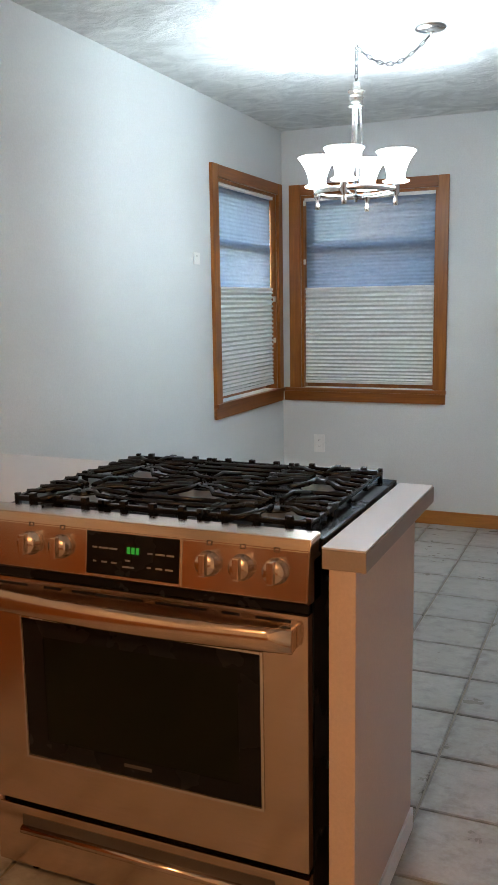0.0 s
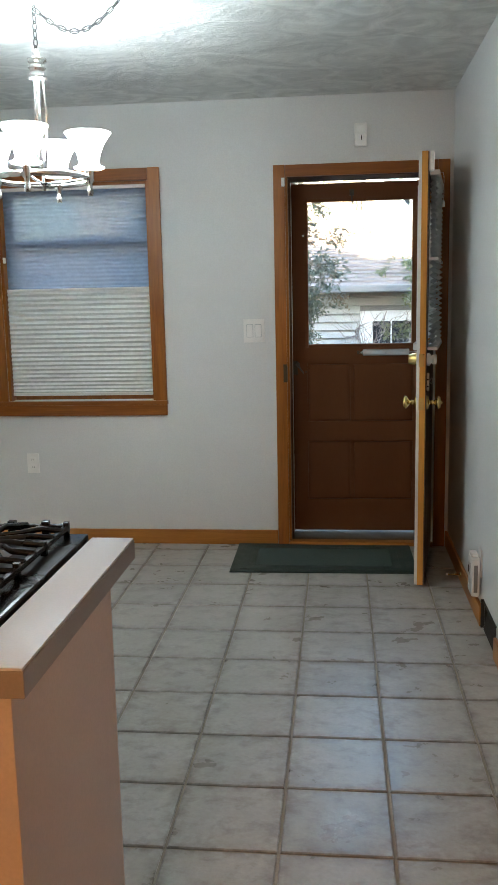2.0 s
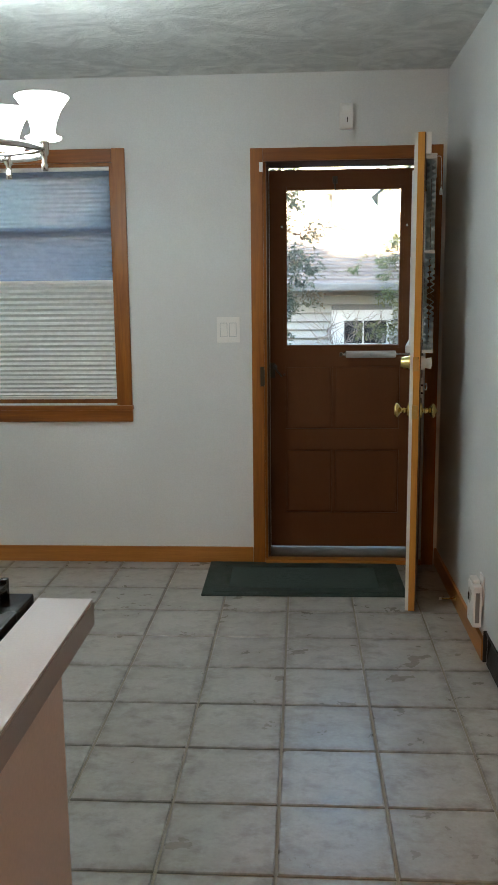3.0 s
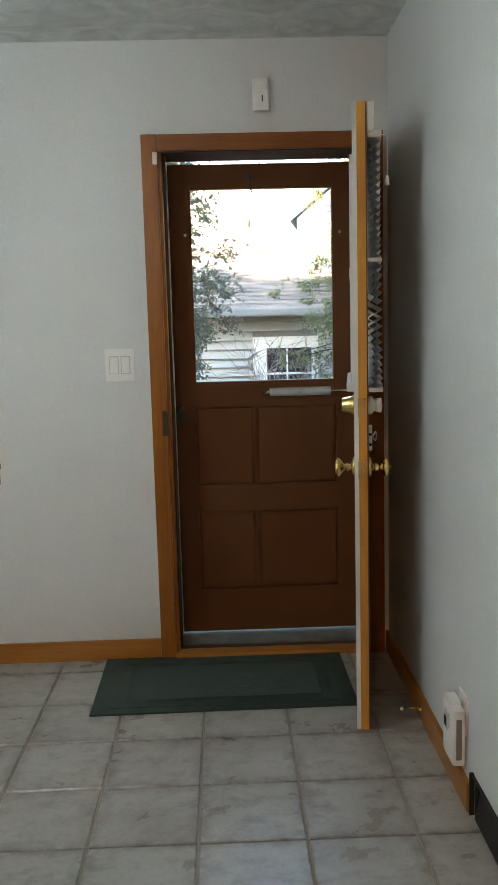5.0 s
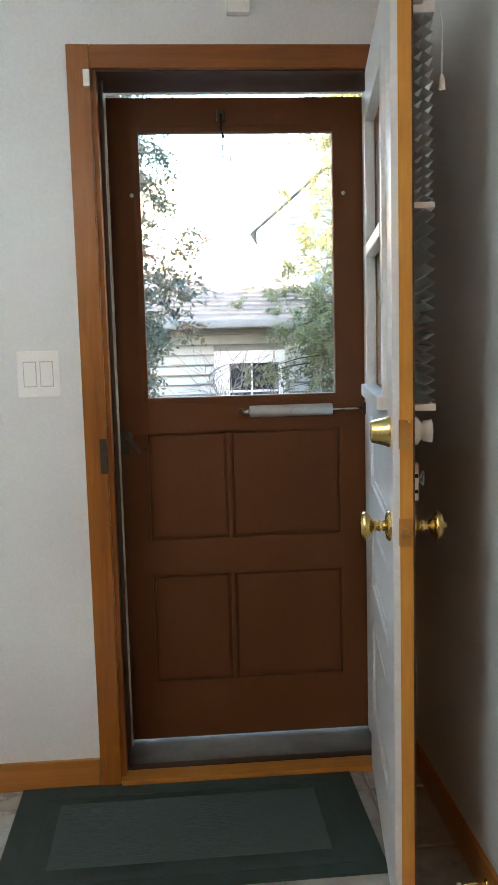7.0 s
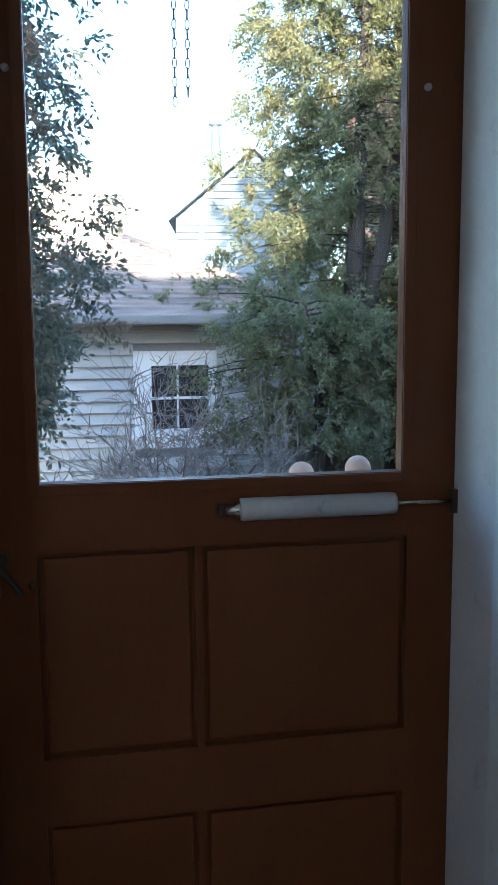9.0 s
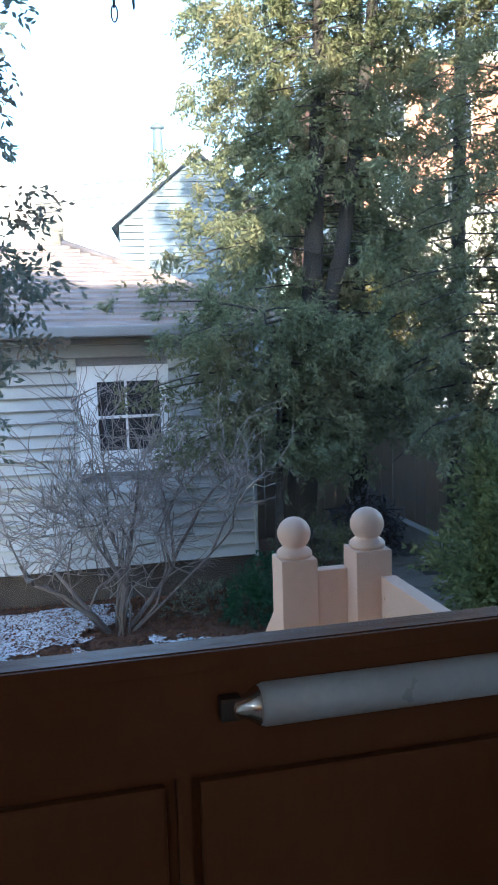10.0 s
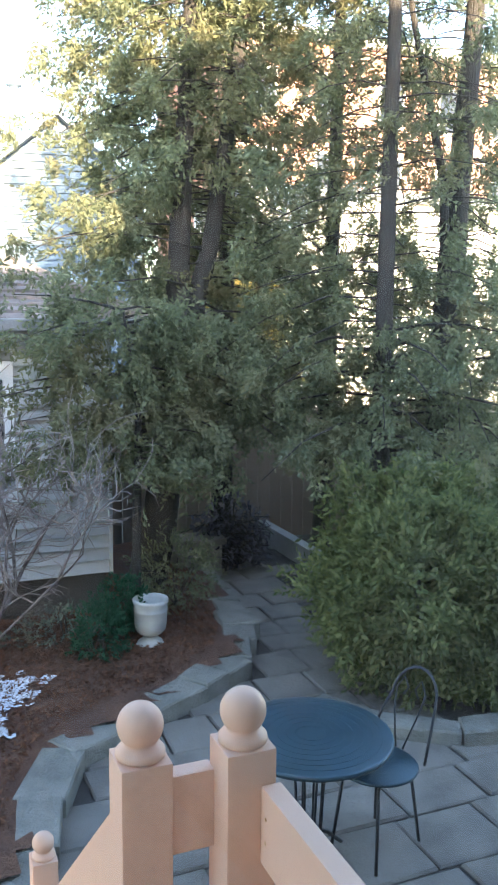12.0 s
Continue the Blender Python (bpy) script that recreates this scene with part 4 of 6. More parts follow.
def grate(x0, x1, centre):
    """One cast-iron grate between x0 and x1, with fingers that reach towards its burners."""
    g = bmesh.new()
    y0, y1, z = 0.10, 0.675, 0.936
    box(g, x0, x1, y0, y0 + 0.010, z - 0.008, z + 0.004, 0.002)
    box(g, x0, x1, y1 - 0.010, y1, z - 0.008, z + 0.004, 0.002)
    box(g, x0, x0 + 0.010, y0, y1, z - 0.008, z + 0.004, 0.002)
    box(g, x1 - 0.010, x1, y0, y1, z - 0.008, z + 0.004, 0.002)
    for x in (x0 + 0.006, x1 - 0.006):
        for i in range(5):
            y = y0 + 0.006 + (y1 - y0 - 0.012) * i / 4
            box(g, x - 0.006, x + 0.006, y - 0.006, y + 0.006, 0.9155, z + 0.010, 0.002)
    cx = (x0 + x1) / 2
    for x in (x0 + 0.05, cx, x1 - 0.05):
        for y in (y0 + 0.006, y1 - 0.006):
            box(g, x - 0.008, x + 0.008, y - 0.007, y + 0.007, 0.9155, z + 0.012, 0.002)
    for i in range(1, 11):
        y = y0 + (y1 - y0) * i / 11
        near = min(centre, key=lambda c: abs(c - y))
        off = y - near
        if abs(off) > 0.135:
            pipe([(x0, y, z + 0.003), (x1, y, z + 0.003)], 0.0065, 6, g)
            continue
        # bars that turn in towards the burner and stop short of it
        for sx in (-1, 1):
            xe = x0 if sx < 0 else x1
            gap = 0.03 if abs(off) < 0.09 else 0.0
            pipe([(xe, y, z + 0.003), (cx + sx * 0.078, y, z + 0.007), (cx + sx * (0.05 + gap * 0.2), near + off * 0.62, z + 0.008), (cx + sx * gap * 0.75, near + off * 0.42, z + 0.006)], 0.0065, 6, g)
    for cy in centre:
        for sy in (-1, 1):
            pipe([(cx, cy + sy * 0.03, z + 0.006), (cx, cy + sy * 0.10, z + 0.010), (cx + 0.035 * sy, cy + sy * 0.135, z + 0.004)], 0.0065, 6, g)
    return g


for x0, x1, c in ((-0.374, -0.128, (0.22, 0.53)), (-0.124, 0.124, (0.375,)), (0.128, 0.374, (0.22, 0.53))):
    part("grate", grate(x0, x1, c), IRON, rng, "black cast-iron grate")

# ---- chandelier ----
CX, CY = -1.072, 3.385
ch = thing("chandelier", "brushed nickel chandelier with four lit frosted glass shades", "chandelier", (CX, CY, 0))
part("canopy", lathe([(0.064, 2.4445), (0.064, 2.439), (0.058, 2.432), (0.03, 2.424), (0.008, 2.421), (0.006, 2.412), (0, 2.412)], 28, pose(0.292, 0.03, 0)), CHROME, ch)
part("ceiling_hook", pipe([(0, 0.0, 2.445), (0, 0, 2.425), (0.008, 0, 2.415), (0.008, 0, 2.405), (0, 0, 2.398), (-0.008, 0, 2.404)], 0.0022, 6), CHROME, ch)


def link_mesh(p, d, flip, bm, r=0.0022, ln=0.017, wd=0.0075):
    d = d.normalized()
    side = d.cross(Vector((0.3, 0.9, 0.2))).normalized()
    if flip:
        side = d.cross(side).normalized()
    pts = [p + d * ln * math.cos(a * math.pi / 5) + side * wd * math.sin(a * math.pi / 5) for a in range(11)]
    pipe(pts, r, 5, bm)


chain = bmesh.new()
for i in range(6):
    link_mesh(Vector((0, 0, 2.39 - 0.026 * i)), Vector((0, 0, -1)), i % 2, chain)
N = 14
sw_pts = [Vector((0.292 * i / N, 0.03 * i / N, 2.395 + 0.02 * i / N - 0.085 * math.sin(math.pi * i / N))) for i in range(N + 1)]
for i in range(N):
    link_mesh((sw_pts[i] + sw_pts[i + 1]) / 2, sw_pts[i + 1] - sw_pts[i], i % 2, chain)
part("chain", chain, CHAIN_METAL, ch)
part("cord", pipe([p + Vector((0, 0.002, 0)) for p in sw_pts] , 0.0013, 5), CHAIN_METAL, ch)
part("stem_collar", lathe([(0.004, 2.268), (0.012, 2.262), (0.014, 2.24), (0.034, 2.232), (0.034, 2.224), (0.026, 2.22), (0.026, 2.206), (0.031, 2.202), (0.026, 2.197), (0.026, 2.180), (0.032, 2.174), (0.032, 2.166), (0.02, 2.162), (0, 2.162)][::-1], 24), CHROME, ch)
b = bmesh.new()
for k in range(3):
    a = k * 2.094 + 0.5
    pipe([(0.017 * math.cos(a), 0.017 * math.sin(a), 2.165), (0.024 * math.cos(a), 0.024 * math.sin(a), 2.06), (0.012 * math.cos(a), 0.012 * math.sin(a), 1.86)], 0.0045, 8, b)
pipe([(0, 0, 2.165), (0, 0, 1.79)], 0.006, 8, b)
part("stem", b, CHROME, ch)
RR, ZR = 0.168, 1.83
b = pipe([(RR * math.cos(i * math.pi / 24), RR * math.sin(i * math.pi / 24), ZR) for i in range(49)], 0.0075, 8)
bmesh.ops.scale(b, vec=(1, 1, 1.5), verts=b.verts, space=Matrix.Translation((0, 0, -ZR)))
part("ring", b, CHROME, ch)
bell = [(0.020, 0.0), (0.052, 0.004), (0.056, 0.010), (0.040, 0.016), (0.036, 0.03), (0.042, 0.062), (0.056, 0.10), (0.078, 0.135), (0.084, 0.143), (0.081, 0.145), (0.053, 0.102), (0.039, 0.062), (0.033, 0.03), (0.020, 0.016)]
for k in range(4):
    a = k * math.pi / 2
    cx, cy = RR * math.cos(a), RR * math.sin(a)
    arm = part("arm", pipe([(0, 0, 1.815), (cx * 0.5, cy * 0.5, 1.818), (cx, cy, 1.828)], 0.005, 8), CHROME, ch)
    part("cup", lathe([(0, -0.062), (0.010, -0.062), (0.011, -0.044), (0.008, -0.040), (0.009, -0.02), (0.015, -0.012), (0.015, 0.02), (0.019, 0.026), (0, 0.026)], 16, pose(cx, cy, ZR)), CHROME, arm)
    part("shade", lathe([(r * 0.96, z * 0.87) for r, z in bell], 28, pose(cx, cy, ZR + 0.026)), FROST, arm, "lit white frosted glass shade")
    part("bulb", lathe([(0, 0.026), (0.012, 0.028), (0.016, 0.05), (0.024, 0.078), (0.024, 0.09), (0.017, 0.104), (0, 0.109)], 14, pose(cx, cy, ZR + 0.026)), BULB_LIT, arm, "lit bulb")

# the kitchen's own ceiling light, behind the way in
kl = thing("ceiling_light", "warm lit round kitchen ceiling light", "ceiling light", (-0.75, -0.9, ZC))
part("rim", lathe([(0.17, -0.03), (0.18, -0.02), (0.18, -0.0005), (0, -0.0005)], 28), CHROME, kl)
part("diffuser", lathe([(0, -0.085), (0.07, -0.078), (0.13, -0.055), (0.165, -0.03), (0, -0.03)], 28), KITCHEN_LIT, kl, "warm lit diffuser")

# ---- the house outside ----
ZG = -1.05
shell = thing("house_shell", "plain house walls under a dark gabled roof, with an added block that shades the trees", "house", kind="structure")
b = bmesh.new()
pr = [(-3.3, 2.57), (6.25, 2.57), (6.25, 2.68), (1.5, 4.4), (-3.3, 2.68)]
rows = [[b.verts.new((x, y, z)) for y, z in pr] for x in (-2.75, 8.0)]
for i in range(5):
    b.faces.new((rows[0][i], rows[0][(i + 1) % 5], rows[1][(i + 1) % 5], rows[1][i]))
b.faces.new(rows[0][::-1])
b.faces.new(rows[1])
bmesh.ops.recalc_face_normals(b, faces=b.faces)
part("roof", b, ROOF_DARK, shell)
# unseen upper block, added to throw shade on the right-hand trees
part("shade_block_wall", boxed(0.9, 8.0, -1.0, 4.0, 3.2, 4.75), GREY_WALL, shell)
b = bmesh.new()
pr = [(-1.3, 4.751), (4.3, 4.751), (4.3, 4.83), (1.5, 6.05), (-1.3, 4.83)]
rows = [[b.verts.new((x, y, z)) for y, z in pr] for x in (0.7, 8.2)]
for i in range(5):
    b.faces.new((rows[0][i], rows[0][(i + 1) % 5], rows[1][(i + 1) % 5], rows[1][i]))
b.faces.new(rows[0][::-1])
b.faces.new(rows[1])
bmesh.ops.recalc_face_normals(b, faces=b.faces)
part("shade_block_roof", b, ROOF_DARK, shell)
part("foundation", boxed(-2.31, 8.0, -2.8, 5.36, ZG - 0.1, -0.202), GREY_SILL, shell)
part("wall", boxed(0.776, 8.0, 5.09, 5.36, -0.2, 2.566), GREY_WALL, shell)
part("wall", boxed(0.776, 8.0, -2.8, -2.6, -0.2, 2.566), GREY_WALL, shell)
part("wall", boxed(7.8, 8.0, -2.599, 5.089, -0.2, 2.566), GREY_WALL, shell)

rnd = np.random.default_rng(7)

# ---- ground, beds, paving ----
ground = bmesh.new()
rings = [0.0, 6, 14, 30, 80, 300, 1500]
prev = None
for r in rings[1:]:
    ring = [ground.verts.new((1 + r * math.cos(k * math.pi / 16), 10 + r * math.sin(k * math.pi / 16), ZG - 0.05)) for k in range(32)]
    if prev is None:
        ground.faces.new(ring)
    else:
        for k in range(32):
            ground.faces.new((prev[k], ring[k], ring[(k + 1) % 32], prev[(k + 1) % 32]))
    prev = ring
single("ground", ground, SOIL, "bare brown winter garden soil", "ground", "structure")

EDGE_LINE = [(-2.6, 8.35), (-1.2, 8.45), (-0.15, 8.66), (0.45, 8.78), (0.70, 9.12), (0.78, 9.55), (1.0, 10.02), (1.45, 10.30), (2.0, 10.62), (2.45, 10.92), (2.72, 11.5), (2.88, 12.4), (2.98, 13.6)]
BED = EDGE_LINE + [(2.98, 14.4), (-6, 14.4), (-6, 8.35)]


def inside(x, y, poly):
    hit = False
    for (x0, y0), (x1, y1) in zip(poly, poly[1:] + poly[:1]):
        if (y0 > y) != (y1 > y) and x < (x1 - x0) * (y - y0) / (y1 - y0) + x0:
            hit = not hit
    return hit


def bed_z(x, y):
    return -0.925 + 0.05 * noise.noise((x * 1.3, y * 1.3, 0)) + 0.015 * noise.noise((x * 7, y * 7, 3))


def heightfield(x0, x1, y0, y1, step, keep, height, stir=0.0):
    bm = bmesh.new()
    vs = {}
    nx, ny = int((x1 - x0) / step), int((y1 - y0) / step)

    def v(i, j):
        if (i, j) not in vs:
            x, y = x0 + (i + rnd.uniform(-stir, stir)) * step, y0 + (j + rnd.uniform(-stir, stir)) * step
            vs[(i, j)] = bm.verts.new((x, y, height(x, y)))
        return vs[(i, j)]

    for i in range(nx):
        for j in range(ny):
            if keep(x0 + (i + 0.5) * step, y0 + (j + 0.5) * step):
                bm.faces.new((v(i, j), v(i + 1, j), v(i + 1, j + 1), v(i, j + 1))).smooth = True
    return bm


bed = single("planting_bed", heightfield(-4.0, 3.0, 8.3, 14.3, 0.1, lambda x, y: inside(x, y, BED), bed_z), MULCH, "brown bark mulch bed with patches of snow", "planting bed", "structure")



def raw_mesh(name, verts, faces, material):
    """A mesh from whole arrays of corners and four-sided faces."""
    me = bpy.data.meshes.new(name)
    me.vertices.add(len(verts))
    me.vertices.foreach_set("co", np.asarray(verts, dtype=np.float32).ravel())
    f = np.asarray(faces, dtype=np.int32)
    me.loops.add(f.size)
    me.loops.foreach_set("vertex_index", f.ravel())
    me.polygons.add(len(f))
    me.polygons.foreach_set("loop_start", np.arange(0, f.size, f.shape[1], dtype=np.int32))
    me.update(calc_edges=True)
    me.validate()
    me.materials.append(material)
    return me


def flakes(points, size, tilt):
    """Small flat four-sided chips lying at points."""
    n = len(points)
    a = rnd.uniform(0, 2 * math.pi, n)
    ln, wd = rnd.uniform(0.6, 1.4, n) * size, rnd.uniform(0.25, 0.6, n) * size
    d = np.stack([np.cos(a), np.sin(a), rnd.normal(0, tilt, n)], 1)
    s = np.stack([-np.sin(a), np.cos(a), rnd.normal(0, tilt, n)], 1)
    v = np.stack([points - d * ln[:, None], points - s * wd[:, None], points + d * ln[:, None], points + s * wd[:, None]], 1).reshape(-1, 3)
    return v, np.arange(4 * n).reshape(-1, 4)


pts = []
while len(pts) < 26000:
    x, y = rnd.uniform(-1.8, 2.9), rnd.uniform(8.5, 13.0)
    if inside(x, y, BED) and inside(x + 0.13, y - 0.15, BED):
        pts.append((x, y, bed_z(x, y) + rnd.uniform(0.004, 0.02)))
v, f = flakes(np.array(pts), 0.017, 0.45)
chips = leafy("bark_chip", (0.08, 0.038, 0.022), (0.29, 0.15, 0.09))
tagged(new("bark_chips", raw_mesh("bark_chips", v, f, chips)), "loose brown bark chips and leaves on the bed", "mulch", kind="stuff")


def snowy(x, y):
    zones = ((-0.3, 11.8, 0.95, 0.75), (0.5, 10.9, 0.58, 0.40), (0.05, 10.35, 0.75, 0.5), (0.22, 9.35, 0.30, 0.42), (-0.4, 9.9, 0.6, 0.7), (-1.0, 11.0, 0.7, 1.0))
    best = max(1 - math.hypot((x - cx) / rx, (y - cy) / ry) for cx, cy, rx, ry in zones)
    best += 0.32 * noise.noise((x * 2.6, y * 2.6, 9)) + 0.30 * noise.noise((x * 8, y * 8, 4)) + 0.16 * noise.noise((x * 30, y * 30, 5)) - 0.10
    hole = math.hypot((x - 0.42) / 0.26, (y - 11.1) / 0.25)
    return best > 0.08 and hole > 1 + 0.4 * noise.noise((x * 6, y * 6, 1)) and inside(x, y, BED)


snow = single("snow_patch", heightfield(-1.9, 1.5, 8.8, 12.1, 0.012, snowy, lambda x, y: bed_z(x, y) + 0.014 + 0.005 * noise.noise((x * 25, y * 25, 7)), 0.45), SNOW, "thin patches of old snow on the mulch", "snow", "stuff")
pts = []
while len(pts) < 1800:
    x, y = rnd.uniform(-1.6, 1.3), rnd.uniform(8.9, 12.0)
    if snowy(x, y):
        pts.append((x, y, bed_z(x, y) + 0.03))
v, f = flakes(np.array(pts), 0.014, 0.5)
tagged(new("fallen_leaves", raw_mesh("fallen_leaves", v, f, chips)), "brown leaves lying on the snow", "leaves", kind="stuff")

# ---- garage ----
GY = 12.25
gar = thing("garage", "low grey-sided garage with a brown shingled hip roof", "garage", (0, GY, 0))
# dark grey backing stands in for the shade lines under the siding laps
part("wall", boxed(-6.0, 1.82, 0.03, 5.6, -0.61, 1.44), GUTTER, gar)
part("foundation", boxed(-6.0, 1.80, 0.05, 5.5, ZG - 0.1, -0.6101), JOINT, gar, "dark brown foundation")
EX = 0.11
gwx0, gwx1, gwz0, gwz1 = 0.26, 1.06, 0.26, 1.20


def lap(x0, x1, z, top):
    bm = bmesh.new()
    q = [(-0.036, z), (-0.028, z - 0.007), (0.029, z + 0.012), (0.029, top), (0.018, top)]
    rr = [[bm.verts.new((x, y, zz)) for y, zz in q] for x in (x0, x1)]
    for i in range(5):
        bm.faces.new((rr[0][i], rr[1][i], rr[1][(i + 1) % 5], rr[0][(i + 1) % 5]))
    bm.faces.new(rr[0][::-1])
    bm.faces.new(rr[1])
    bmesh.ops.recalc_face_normals(bm, faces=bm.faces)
    return bm


z = -0.59
while z < 1.42:
    # boards stop short, so the dark backing draws a shade line at each lap
    t = min(z + EX - 0.012, 1.44)
    if z + EX > gwz0 and z < gwz1:
        part("siding_board", lap(-6.0, gwx0, z, t), SIDING, gar)
        part("siding_board", lap(gwx1, 1.82, z, t), SIDING, gar)
    else:
        part("siding_board", lap(-6.0, 1.82, z, t), SIDING, gar)
    z += EX
part("corner_board", boxed(1.812, 1.842, -0.038, 0.05, -0.61, 1.44, 0.003), SIDING, gar)
gw = part("window", pierced((gwx0, gwx1), (gwz0, gwz1), [(gwx0 + 0.17, gwx1 - 0.08, gwz0 + 0.19, gwz1 - 0.14)], -0.02, 0.029), TRIM, gar, "white wide-trimmed window")
b = boxed(gwx0 + 0.17, gwx1 - 0.08, -0.012, 0.0, 0.735, 0.76)
box(b, gwx0 + 0.41, gwx0 + 0.43, -0.011, 0.0, gwz0 + 0.19, gwz1 - 0.14)
part("muntin", b, TRIM, gw)
part("pane", boxed(gwx0 + 0.17, gwx1 - 0.08, 0.004, 0.02, gwz0 + 0.19, gwz1 - 0.14), DARK_GLASS, gw)
part("window_sill", boxed(gwx0 - 0.03, gwx1 + 0.03, -0.05, -0.0201, gwz0 + 0.10, gwz0 + 0.14, 0.004), TRIM, gw)
part("soffit", boxed(-6.4, 2.1, -0.40, 6.0, 1.441, 1.455), GUTTER, gar)
part("gutter", boxed(-6.4, 2.12, -0.46, -0.395, 1.452, 1.542, 0.012), GUTTER, gar, "grey gutter")
E0, R0 = Vector((2.12, -0.40, 1.52)), Vector((0.30, 2.30, 2.49))
LX, LR = -6.4, -4.6
b = bmesh.new()
q = [b.verts.new(p) for p in ((LX, -0.4, 1.456), (2.1, -0.4, 1.456), (2.1, 6.0, 1.456), (LX, 6.0, 1.456), (LR, 2.30, 2.46), (0.30, 2.30, 2.46))]
for ids in ((0, 1, 5, 4), (1, 2, 5), (2, 3, 4, 5), (3, 0, 4), (3, 2, 1, 0)):
    b.faces.new([q[i] for i in ids])
part("roof_deck", b, SHINGLE, gar)
NC = 18
for c in range(NC):
    f0, f1 = c / NC, (c + 1.15) / NC
    a0, a1 = E0.lerp(R0, f0), E0.lerp(R0, min(f1, 1))
    l0, l1 = LX + (LR - LX) * f0, LX + (LR - LX) * min(f1, 1)
    x = l0
    course = bmesh.new()
    while x < a0.x - 0.05:
        w = 0.28 + 0.12 * random.random()
        xe = min(x + w, a0.x)
        lift = 0.026 + 0.010 * random.random()
        top_e = min(xe, a1.x)
        top_s = min(max(x, l1), top_e)
        p = [(x + 0.004, a0.y, a0.z), (xe, a0.y, a0.z), (top_e, a1.y, a1.z), (top_s, a1.y, a1.z)]
        lo = [course.verts.new((u, y, z - 0.02)) for u, y, z in p]
        hi = [course.verts.new((u, y, z + (lift if k < 2 else 0.004))) for k, (u, y, z) in enumerate(p)]
        course.faces.new(hi)
        for k in range(4):
            course.faces.new((lo[k], lo[(k + 1) % 4], hi[(k + 1) % 4], hi[k]))
        x = xe
    part("shingle_course", course, SHINGLE, gar)
part("hip_ridge", pipe([E0 + Vector((-0.02, 0.02, 0.02)), R0 + Vector((0, 0, 0.02))], 0.05, 6), SHINGLE, gar)

# ---- neighbouring buildings ----
nb = thing("neighbour_house", "slate-blue sided gabled house with a metal vent pipe", "house", (0.02, 24, 0.08), -9)
b = bmesh.new()
pf = [(1.82, ZG - 0.7), (5.3, ZG - 0.7), (5.3, 3.9), (3.56, 5.32), (1.82, 3.9)]
rows = [[b.verts.new((x, y, z)) for x, z in pf] for y in (0, 9)]
for i in range(5):
    b.faces.new((rows[0][i], rows[0][(i + 1) % 5], rows[1][(i + 1) % 5], rows[1][i]))
b.faces.new(rows[0][::-1])
b.faces.new(rows[1])
bmesh.ops.recalc_face_normals(b, faces=b.faces)
part("wall", b, SLATE, nb)
for i in range(28):
    z = 1.0 + i * 0.15
    x0 = max(1.82, 1.82 + (z + 0.13 - 3.9) / 0.816)
    x1 = min(5.3, 5.3 - (z + 0.13 - 3.9) / 0.816)
    if x1 - x0 < 0.2:
        break
    part("siding_board", boxed(x0, x1, -0.035, -0.001, z, z + 0.125), SLATE, nb)
part("downspout", boxed(2.36, 2.44, -0.12, -0.036, ZG - 0.6, 4.2, 0.01), TRIM, nb, "white downspout")
for xa, xb in ((1.66, 3.56), (5.46, 3.56)):
    b = bmesh.new()
    za = 3.9 - 0.13
    p = [(xa, -0.3, za), (xb, -0.3, 5.33), (xb, 9.3, 5.33), (xa, 9.3, za)]
    lo = [b.verts.new(u) for u in p]
    hi = [b.verts.new((u[0], u[1], u[2] + 0.07)) for u in p]
    b.faces.new(hi)
    b.faces.new(lo[::-1])
    for k in range(4):
        b.faces.new((lo[k], lo[(k + 1) % 4], hi[(k + 1) % 4], hi[k]))
    bmesh.ops.recalc_face_normals(b, faces=b.faces)
    part("roof_slope", b, FASCIA, nb)
part("vent_pipe", lathe([(0.20, 4.3), (0.14, 4.75), (0.10, 5.5), (0.09, 5.58), (0.09, 5.62), (0.16, 5.63), (0.16, 5.67), (0.05, 5.75), (0, 5.75)], 14, pose(2.72, 0.6, 0.38)), SLATE, nb, "pale metal vent pipe with a cap")

nb2 = thing("pale_house", "pale far house with a window", "house", (0, 30, 0))
part("wall", boxed(-9.0, 1.3, 0, 7, ZG - 0.1, 6.2), TRIM, nb2)
part("roof", boxed(-9.0, 1.3, 0.0, 7.0, 6.201, 6.35, 0.02), TRIM, nb2)
fw = part("window", boxed(0.05, 0.95, -0.05, -0.001, 4.1, 5.5), TRIM, nb2)
part("pane", boxed(0.13, 0.87, -0.07, -0.051, 4.2, 4.78), DARK_GLASS, fw)
part("pane", boxed(0.13, 0.87, -0.07, -0.051, 4.84, 5.42), DARK_GLASS, fw)

nb3 = thing("brick_building", "tall orange brick building lit by the low sun", "building", (0, 34, 0))
part("wall", boxed(11.2, 24.0, 0, 8, ZG - 0.1, 11.0), BRICK_FAR, nb3)
part("cornice", boxed(11.0, 24.2, -0.3, 8.2, 11.001, 11.4, 0.05), CREAM_FAR, nb3)
for i in range(5):
    for j in range(3):
        x, z = 12.6 + i * 2.6, 2.9 + j * 2.7
        fw = part("window", boxed(x - 0.55, x + 0.55, -0.06, -0.001, z, z + 1.7), CREAM_FAR, nb3)
        part("pane", boxed(x - 0.45, x + 0.45, -0.09, -0.061, z + 0.1, z + 1.6), DARK_GLASS, fw)
nb4 = thing("white_garage", "low white building beyond the trees", "building", (0, 27, 0))
part("wall", boxed(9.4, 19.0, 0, 5, ZG - 0.1, 4.7), CREAM_FAR, nb4)
part("roof", boxed(9.1, 19.3, -0.3, 5.3, 4.701, 4.95, 0.04), GUTTER, nb4)

